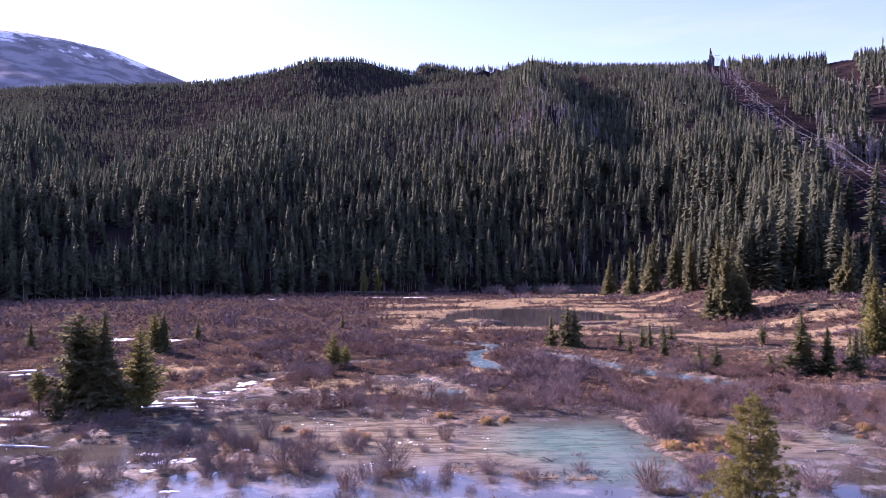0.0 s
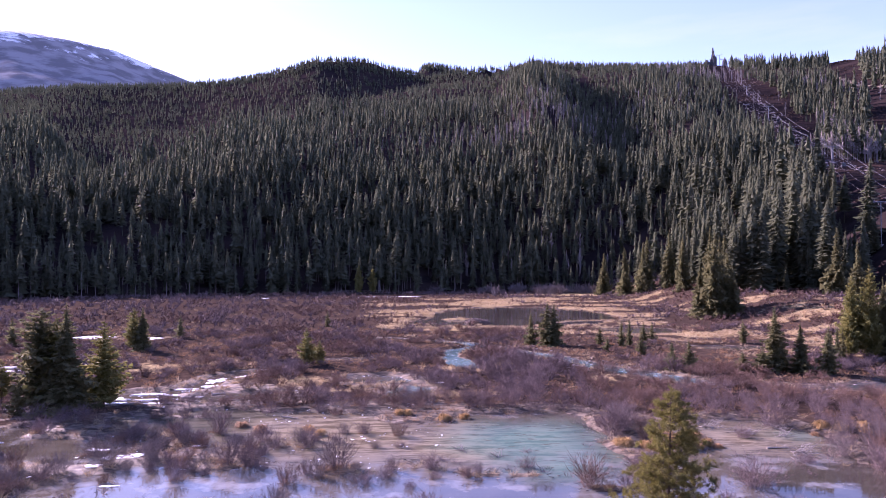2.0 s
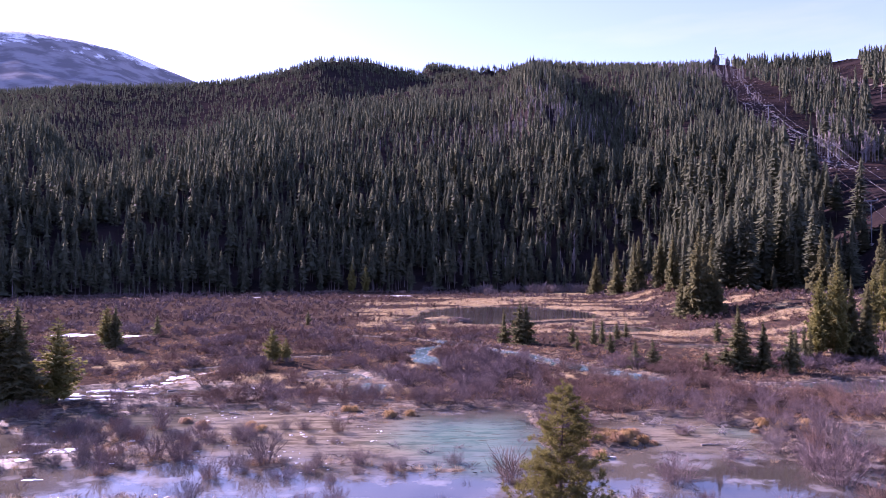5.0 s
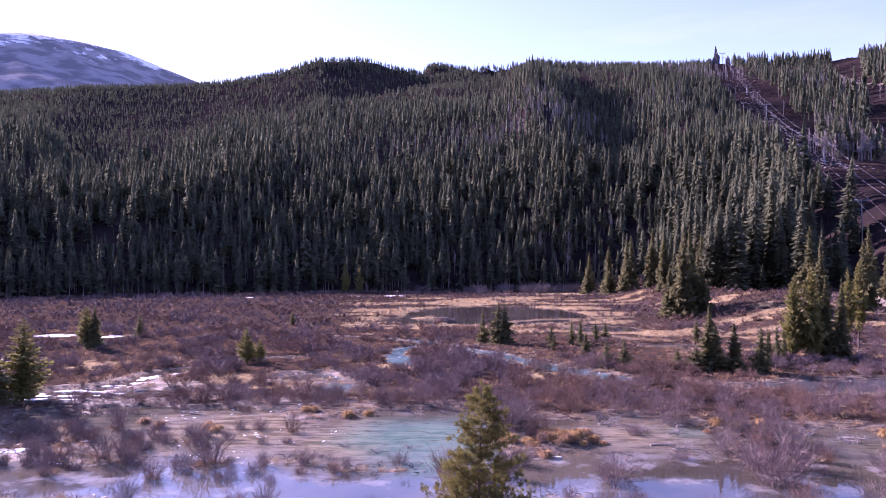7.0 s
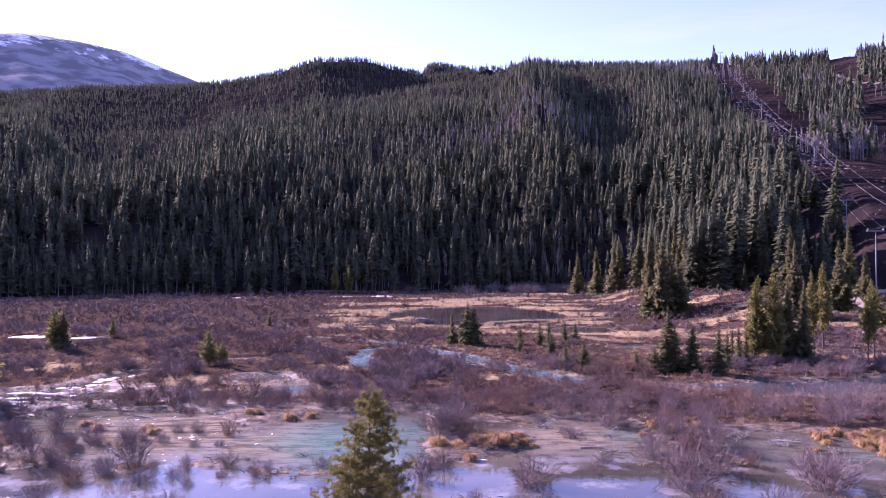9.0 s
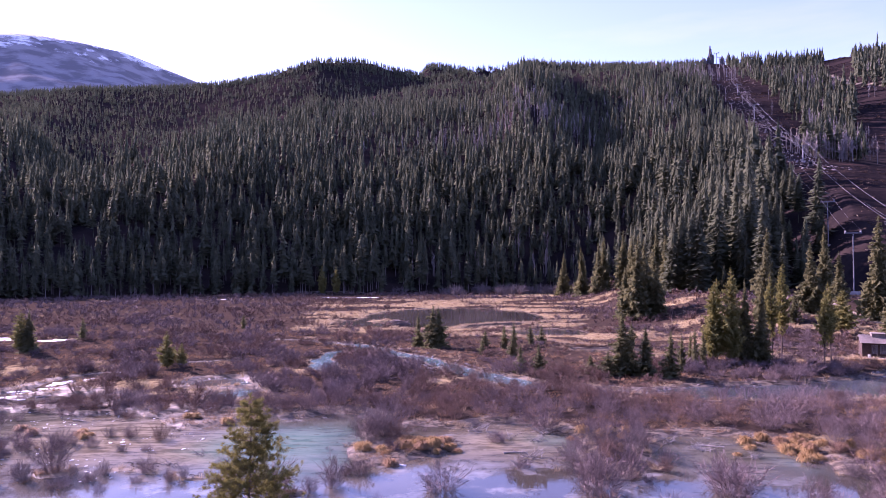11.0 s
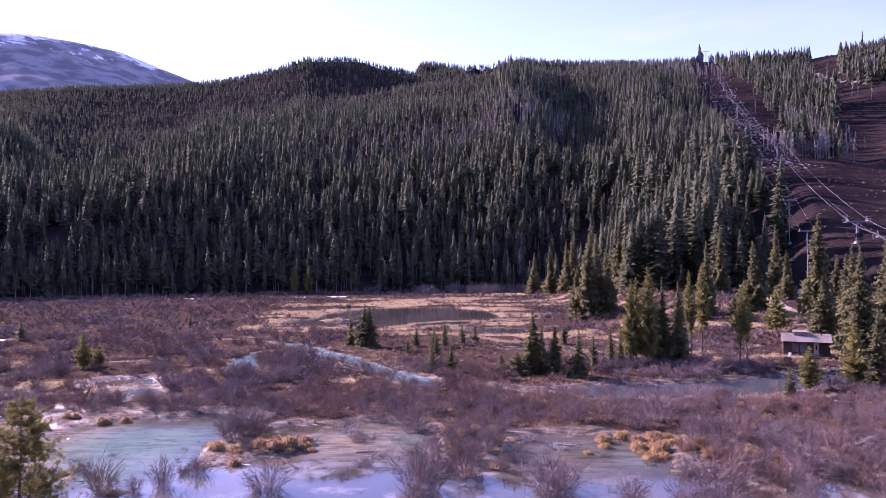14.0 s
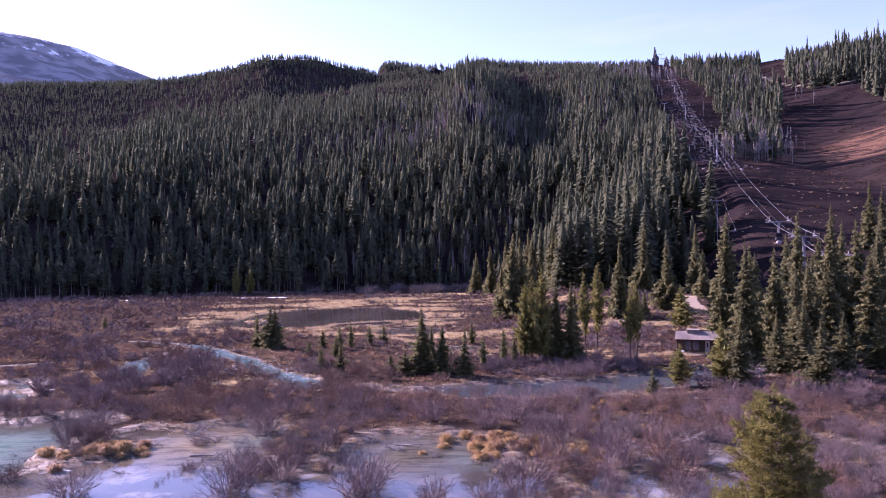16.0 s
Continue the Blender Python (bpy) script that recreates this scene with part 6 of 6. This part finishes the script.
def rail_fence(x0, y0, x1, y1, posts):
    z = float(land((x0 + x1) / 2, (y0 + y1) / 2))
    turn = math.degrees(math.atan2(y1 - y0, x1 - x0))
    span = math.hypot(x1 - x0, y1 - y0)
    ob = thing("rail_fence", pose(x0, y0, z, 0, 0, turn), "low grey wooden rail fence at the forest foot", "fence")
    for k in range(posts):
        t = span * k / (posts - 1)
        part("post", box(t - 0.09, t + 0.09, -0.09, 0.09, -0.5, 1.35, 0.02), M_PLANK, ob)
    for h in (0.55, 1.15):
        for k in range(posts - 1):
            a, c = span * k / (posts - 1), span * (k + 1) / (posts - 1)
            part("rail", box(a + 0.1, c - 0.1, -0.05, 0.05, h - 0.08, h + 0.08, 0.02), M_PLANK, ob)


rail_fence(-58, 343, -28, 345, 11)


def cabin(x, y):
    z = float(land(x, y)) + 0.15
    ob = thing("cabin", pose(x, y, z, 0, 0, -24), "small dark wooden cabin with a grey shingle roof by the river", "cabin")
    W, D, H = 6.9, 5.0, 2.35
    hw, hd = W / 2, D / 2
    part("floor_frame", box(-hw - 0.1, hw + 0.1, -hd - 0.1, hd + 0.1, -0.45, 0.0), M_LOG, ob)
    # board walls; the front has a door and two windows
    bays = [(-hw, -2.1, 0), (-2.1, -1.2, 1), (-1.2, -0.9, 0), (-0.9, 0.1, 1), (0.1, 1.05, 0), (1.05, 1.85, 2), (1.85, hw, 0)]
    front = part("front_wall", bmesh.new(), M_LOG, ob)
    for x0, x1, kind in bays:
        n = max(1, round((x1 - x0) / 0.2))
        for k in range(n):
            a, b = x0 + (x1 - x0) * k / n, x0 + (x1 - x0) * (k + 1) / n
            zs = [(0, H)] if kind == 0 else ([(0, 0.4), (1.95, H)] if kind == 1 else [(2.0, H)])
            for z0, z1 in zs:
                part("board", box(a + 0.006, b - 0.006, -hd, -hd + 0.08, z0, z1, 0.008), M_LOG, front)
        if kind == 1:
            win = part("window", box(x0, x1, -hd + 0.05, -hd + 0.07, 0.4, 1.95), M_CURTAIN, ob, "tall dim curtained window")
            part("window_frame", box(x0 - 0.05, x1 + 0.05, -hd - 0.02, -hd + 0.02, 0.33, 0.41), M_LOG, win)
            part("pane", box(x0 + 0.05, x1 - 0.05, -hd + 0.02, -hd + 0.035, 0.45, 1.9), M_PANE, win)
        if kind == 2:
            door = part("door", box(x0 + 0.02, x1 - 0.02, -hd + 0.01, -hd + 0.06, 0.0, 2.0, 0.006), M_PALEWOOD, ob, "pale grey door with a slim dark window")
            part("door_pane", box(x0 + 0.28, x1 - 0.28, -hd - 0.005, -hd + 0.008, 0.9, 1.7), M_GLASS, door)
            part("door_handle", rod((x1 - 0.12, -hd - 0.05, 1.0), (x1 - 0.12, -hd + 0.01, 1.0), 0.03), M_STEEL, door)
    for sx in (-1, 1):
        side = part("side_wall", bmesh.new(), M_LOG, ob)
        for k in range(24):
            a, b = -hd + 0.08 + (D - 0.16) * k / 24, -hd + 0.08 + (D - 0.16) * (k + 1) / 24
            top = H + 0.95 * (1 - abs((a + b) / 2) / hd)
            part("board", box(sx * hw - 0.04, sx * hw + 0.04, a + 0.006, b - 0.006, 0, top), M_LOG, side)
    part("back_wall", box(-hw, hw, hd - 0.08, hd, 0, H), M_LOG, ob)
    for sy in (-1, 1):
        roof = part("roof", bmesh.new(), M_ROOF, ob, "weathered grey-brown shingle roof")
        rows = 9
        for r in range(rows):
            y0, y1 = (hd + 0.55) * (1 - r / rows), (hd + 0.55) * (1 - (r + 1) / rows) - 0.05
            zt0, zt1 = H - 0.16 + 1.15 * r / rows, H - 0.16 + 1.15 * (r + 1) / rows
            bm = bmesh.new()
            pts = [(-hw - 0.35, sy * y0, zt0 + 0.06), (hw + 0.35, sy * y0, zt0 + 0.06), (hw + 0.35, sy * y1, zt1 + 0.03), (-hw - 0.35, sy * y1, zt1 + 0.03)]
            top = [bm.verts.new(p) for p in pts]
            low = [bm.verts.new((p[0], p[1], p[2] - 0.06)) for p in pts]
            bm.faces.new(top)
            bm.faces.new(low[::-1])
            for k in range(4):
                bm.faces.new((top[k], low[k], low[(k + 1) % 4], top[(k + 1) % 4]))
            bmesh.ops.recalc_face_normals(bm, faces=bm.faces)
            part("shingle_course", bm, M_ROOF, roof)
    raised = part("raised_roof", box(-1.9, 0.1, -0.9, 0.9, H + 0.7, H + 1.28, 0.03), M_ROOF, ob, "raised roof box with shingles")
    part("raised_roof_cap", box(-2.02, 0.22, -1.02, 1.02, H + 1.28, H + 1.36, 0.02), M_ROOF, raised)
    part("stove_pipe", rod((2.3, -0.6, H + 0.6), (2.3, -0.6, H + 1.25), 0.09, 0.09, 12), M_DARKSTEEL, ob)
    deck = part("deck", box(-hw - 2.2, hw, -hd - 1.5, -hd - 0.12, -0.3, -0.2), M_LOG, ob)
    for k in range(7):
        part("plank", box(-hw - 2.2, hw, -hd - 1.48 + k * 0.195, -hd - 1.30 + k * 0.195, -0.2, -0.15, 0.01), M_PLANK, deck)
    for px_ in (-hw - 2.0, -hw + 0.5, 0.0, hw - 0.2):
        part("post", box(px_ - 0.07, px_ + 0.07, -hd - 1.45, -hd - 1.31, -1.2, -0.3), M_LOG, deck)
    steps = part("steps", box(0.2, 2.6, -hd - 2.2, -hd - 1.8, -0.55, -0.47, 0.01), M_PLANK, ob, "weathered plank step")
    part("tread", box(0.2, 2.6, -hd - 1.78, -hd - 1.5, -0.38, -0.3, 0.01), M_PLANK, steps)
    part("stringer", box(0.35, 0.45, -hd - 2.2, -hd - 1.5, -0.9, -0.56), M_LOG, steps)
    bx = part("white_bucket", rod((-2.5, -hd - 0.5, -0.15), (-2.5, -hd - 0.5, 0.3), 0.2, 0.24, 14), simple("white_plastic", (0.6, 0.6, 0.6), (0.75, 0.75, 0.75), 2.0, 0.5), ob)
    return ob


cabin(101.5, 118.2)


def barrier():
    """A pale low wall along the road bench above the cabin."""
    ob = thing("road_barrier", pose(137.5, 205.2, 0, 0, 0, -8), "long pale concrete road barrier on the bank", "barrier")
    mat = simple("pale_concrete", (0.42, 0.37, 0.34), (0.56, 0.50, 0.46), 1.2, 0.85, 0, 0.3)
    for k in range(4):
        zz = float(land(139.2 + 3.37 * k, 205.0 - 0.47 * k))
        bm = bmesh.new()
        add_box(bm, 3.4 * k + 0.03, 3.4 * k + 3.37, -0.3, 0.3, zz - 0.4, zz + 0.35)
        add_box(bm, 3.4 * k + 0.03, 3.4 * k + 3.37, -0.15, 0.15, zz + 0.35, zz + 0.95, 0.03)
        part("barrier_block", bm, mat, ob)
    return ob


barrier()


# ---- the lifts ----
CROSS = Vector((1.0, -0.306, 0)).normalized()


def lift_tower(x, y, top, half=2.8, wheels=5, label="grey steel gondola tower with sheave arms", lattice=True):
    ground = float(land(x, y))
    yaw = math.degrees(math.atan2(-0.306, 1.0))
    ob = thing("lift_tower", pose(x, y, ground, 0, 0, yaw), label, "lift tower", "towers of the lift lines")
    h = top - ground
    part("footing", rod((0, 0, -0.5), (0, 0, 0.5), 0.9, 0.8, 12), simple("footing_concrete", (0.3, 0.28, 0.27), (0.42, 0.4, 0.38), 2.0, 0.9) if "footing_concrete" not in bpy.data.materials else bpy.data.materials["footing_concrete"], ob)
    part("pole", rod((0, 0, 0), (0, 0, h - 0.6), 0.42 if lattice else 0.2, 0.30 if lattice else 0.14, 12), M_STEEL, ob)
    part("crossarm", box(-half - 0.3, half + 0.3, -0.22, 0.22, h - 0.75, h - 0.35, 0.04), M_STEEL, ob)
    for sx in (-1, 1):
        train = part("sheave_train", box(sx * half - 0.12, sx * half + 0.12, -0.5 * wheels * 0.62, 0.5 * wheels * 0.62, h - 0.35, h - 0.12, 0.02), M_STEEL, ob)
        for k in range(wheels):
            yy = (k - (wheels - 1) / 2) * 0.62
            part("sheave", rod((sx * half - 0.09, yy, h + 0.02), (sx * half + 0.09, yy, h + 0.02), 0.26, 0.26, 12), M_DARKSTEEL, train)
        if lattice:
            cat = part("catwalk", box(sx * (half + 0.55) - 0.25, sx * (half + 0.55) + 0.25, -1.9, 1.9, h - 0.75, h - 0.68), M_STEEL, ob)
            for yy in (-1.9, -0.6, 0.6, 1.9):
                part("railing_post", rod((sx * (half + 0.8), yy, h - 0.7), (sx * (half + 0.8), yy, h + 0.4), 0.035, 0.035, 5), M_STEEL, cat)
            part("railing", rod((sx * (half + 0.8), -1.9, h + 0.4), (sx * (half + 0.8), 1.9, h + 0.4), 0.04, 0.04, 5), M_STEEL, cat)
            frame_ = part("lifting_frame", rod((sx * half, -1.1, h - 0.3), (sx * half, 0, h + 1.3), 0.08, 0.08, 6), M_STEEL, ob)
            part("strut", rod((sx * half, 1.1, h - 0.3), (sx * half, 0, h + 1.3), 0.08, 0.08, 6), M_STEEL, frame_)
    if lattice:
        lad = part("ladder", rod((-0.25, -0.62, 0.5), (-0.25, -0.55, h - 0.8), 0.03, 0.03, 5), M_STEEL, ob)
        part("ladder_rail", rod((0.25, -0.62, 0.5), (0.25, -0.55, h - 0.8), 0.03, 0.03, 5), M_STEEL, lad)
    return ob


MAIN = [(152.0, 161.0, 16.5), (161.3, 191.0, 22.6), (171.0, 223.0, 28.5), (219.0, 380.0, 79.5), (283.0, 590.0, 149.0), (326.0, 730.0, 202.0), (369.0, 870.0, 258.0), (401.0, 976.0, 303.0), (418.0, 1032.0, 326.0)]
for x, y, t in MAIN:
    lift_tower(x, y, t)
OLD = [(146.0, 205.0, 25.0), (160.0, 245.0, 37.5), (191.5, 350.0, 75.0), (227.5, 467.0, 110.0), (268.0, 600.0, 153.0), (315.0, 752.0, 208.0), (362.0, 905.0, 268.0)]
for x, y, t in OLD:
    lift_tower(x, y, t, 2.0, 3, "slim grey chairlift tower", False)


def rope(name, stops, offset, sag, radius, label):
    curve = bpy.data.curves.new(name, "CURVE")
    curve.dimensions, curve.bevel_depth, curve.bevel_resolution, curve.use_fill_caps = "3D", radius, 1, True
    sp = curve.splines.new("POLY")
    pts = []
    for (x0, y0, z0), (x1, y1, z1) in zip(stops, stops[1:]):
        n = 14
        for k in range(n):
            t = k / n
            dist = math.hypot(x1 - x0, y1 - y0)
            pts.append((x0 + (x1 - x0) * t + CROSS.x * offset, y0 + (y1 - y0) * t + CROSS.y * offset, z0 + (z1 - z0) * t - 4 * sag * dist / 200 * t * (1 - t) + 0.28))
    x1, y1, z1 = stops[-1]
    pts.append((x1 + CROSS.x * offset, y1 + CROSS.y * offset, z1 + 0.28))
    sp.points.add(len(pts) - 1)
    for p, c in zip(sp.points, pts):
        p.co = (*c, 1)
    curve.materials.append(M_CABLE)
    return tagged(new(name, curve), label, "cable", "ropes of the lift lines"), pts


ropes = [rope("haul_rope", MAIN, s * 2.8, 3.0, 0.05, "taut bright steel haul rope between the towers") for s in (-1, 1)]
rope("signal_cable", [(x, y, t - 1.2) for x, y, t in MAIN], 0.3, 4.0, 0.03, "thin dark cable between the towers")
old_ropes = [rope("haul_rope", OLD, s * 2.0, 3.0, 0.02, "thin steel haul rope of the old chairlift") for s in (-1, 1)]


def gondola(p):
    x, y, z = p
    ob = thing("gondola_cabin", pose(x, y, z, 0, 0, -17), "dark grey gondola cabin hanging from the haul rope", "gondola", "gondola cabins on the rope")
    part("grip", box(-0.15, 0.15, -0.4, 0.4, -0.25, 0.12, 0.04), M_STEEL, ob)
    part("hanger", rod((0, 0, -0.2), (0, 0, -1.9), 0.06, 0.06, 8), M_STEEL, ob)
    body = part("body", box(-0.95, 0.95, -1.05, 1.05, -4.1, -3.2, 0.12), M_DARKSTEEL, ob)
    part("roof", box(-0.9, 0.9, -1.0, 1.0, -2.05, -1.85, 0.08), M_DARKSTEEL, ob)
    for sx in (-1, 1):
        for sy in (-1, 1):
            part("corner_post", box(sx * 0.84 - 0.06, sx * 0.84 + 0.06, sy * 0.94 - 0.06, sy * 0.94 + 0.06, -3.2, -2.05), M_DARKSTEEL, ob)
        part("pane", box(sx * 0.84 - 0.015, sx * 0.84 + 0.015, -0.86, 0.86, -3.2, -2.05), M_GLASS, ob)
        part("pane", box(-0.76, 0.76, sx * 0.94 - 0.015, sx * 0.94 + 0.015, -3.2, -2.05), M_GLASS, ob)
    return ob


def chair(p):
    x, y, z = p
    ob = thing("lift_chair", pose(x, y, z, 0, 0, -17), "dark steel lift chair hanging from the rope", "lift chair", "chairs on the rope")
    part("hanger", rod((0, 0, 0), (0, 0, -2.2), 0.05, 0.05, 6), M_DARKSTEEL, ob)
    bar = part("frame", rod((-1.1, 0, -2.2), (1.1, 0, -2.2), 0.05, 0.05, 6), M_DARKSTEEL, ob)
    for sx in (-1, 1):
        part("side_bar", rod((sx * 1.1, 0, -2.2), (sx * 1.1, -0.3, -3.2), 0.045, 0.045, 6), M_DARKSTEEL, bar)
    part("seat", box(-1.1, 1.1, -0.75, -0.2, -3.25, -3.15, 0.03), M_DARKSTEEL, ob)
    part("backrest", box(-1.1, 1.1, -0.2, -0.12, -3.15, -2.5, 0.03), M_DARKSTEEL, ob)
    return ob


for i in (22, 39, 52, 66):
    gondola(ropes[0][1][i])
gondola(ropes[1][1][18])
for i in (16, 20, 34, 47):
    chair(old_ropes[0][1][i])
chair(old_ropes[1][1][25])


def outcrop(x, y, w, h, seed):
    z = float(land(x, y))
    bm = bmesh.new()
    bmesh.ops.create_icosphere(bm, subdivisions=4, radius=1.0)
    for v in bm.verts:
        k = 1 + 0.5 * noise.fractal(v.co * 1.3 + Vector((seed, 0, 0)), 0.8, 2.0, 4)
        v.co = Vector((v.co.x * w * k, v.co.y * w * k, max(v.co.z, -0.3) * h * k))
    me = bpy.data.meshes.new("rock_outcrop")
    bm.to_mesh(me)
    bm.free()
    me.materials.append(M_ROCK)
    ob = new("rock_outcrop", me)
    ob.location = (x, y, z - 1)
    tagged(ob, "dark rock outcrop on the ridge beside the lift top", "rock")


outcrop(410, 1036, 5.2, 23, 1)
outcrop(427, 1034, 4.0, 15, 4)
outcrop(401, 1038, 6.0, 9, 7)


def aspens():
    """Bare pale aspens at the edges of the runs."""
    g = np.random.default_rng(141)
    models = []
    for s in range(5):
        h = np.random.default_rng(800 + s)
        v, f = [], []

        def sl(p, q, w):
            side = np.cross(q - p, h.normal(size=3))
            side = side / (np.linalg.norm(side) + 1e-9) * w
            b = len(v)
            v.extend((p - side, p + side, q))
            f.append((b, b + 1, b + 2))
        for a in (0, 1.57):
            b = len(v)
            d = np.array((math.cos(a), math.sin(a), 0)) * 0.055
            v.extend((-d, d, np.array((0, 0, 1.0))))
            f.append((b, b + 1, b + 2))
        for _ in range(26):
            z = h.uniform(0.4, 0.92)
            a = h.uniform(0, 6.283)
            p = np.array((0, 0, z))
            q = p + np.array((math.cos(a) * 0.5 * (1.1 - z), math.sin(a) * 0.5 * (1.1 - z), h.uniform(0.05, 0.2)))
            sl(p, q, 0.03)
        models.append((np.array(v, np.float32), np.array(f, np.int32)))
    xs, ys = [], []
    for cx, cy, a, b, n in [(252, 421, 9, 5, 110), (283, 462, 6, 14, 80), (322, 545, 5, 26, 70), (392, 690, 5, 40, 60), (446, 676, 12, 5, 90), (484, 655, 14, 5, 110), (525, 630, 14, 5, 90), (30, 760, 60, 40, 60), (330, 870, 30, 40, 90), (105, 592, 45, 8, 100), (165, 662, 40, 8, 70), (45, 565, 40, 7, 60), (60, 372, 30, 8, 30), (250, 700, 60, 40, 50), (140, 640, 50, 30, 40)]:
        xs.append(g.normal(cx, a, n))
        ys.append(g.normal(cy, b, n))
    x, y = np.concatenate(xs), np.concatenate(ys)
    hh = g.uniform(9, 16, len(x))
    ob = scatter_mesh("bare_aspens", models, x, y, land(x, y) - 0.2, hh, hh * g.uniform(0.3, 0.45, len(x)), M_ASPEN, g)
    tagged(ob, "pale leafless aspens along the edge of the runs", "trees", "", "stuff")
    n = 110
    x, y = g.normal(62, 26, n), g.normal(338, 9, n)
    hh = g.uniform(2.5, 6.5, n)
    ob = scatter_mesh("pale_brush", [blades(30, 1.0, 0.6, 0.05, s + 170, 2) for s in range(4)], x, y, land(x, y), hh, hh, M_PALETWIG, g)
    tagged(ob, "pale leafless brush at the foot of the forest", "shrubs", "", "stuff")


aspens()


def slope_brush():
    """Low brown brush and grass on the open run."""
    g = np.random.default_rng(161)
    n = 15000
    y = g.uniform(190, 840, n)
    x = lift_x(y) + g.uniform(-20, 260, n)
    patch = fbm(x * 0.5, y * 1.6, 26, 47, 3)
    ok = (patch > 0.47) & ~forest_mask(x, y) & (land(x, y) > 8)
    x, y = x[ok], y[ok]
    h = g.uniform(0.2, 0.5, len(x)) * (1 + y / 700)
    ob = scatter_mesh("run_brush", [blades(6, 1.0, 1.6, 0.5, s + 190, 0) for s in range(4)], x, y, land(x, y) - 0.05, h, h * g.uniform(1.2, 2.4, len(x)), M_RUNGRASS, g)
    tagged(ob, "low brown brush and dead grass on the ski run", "brush", "", "stuff")


slope_brush()
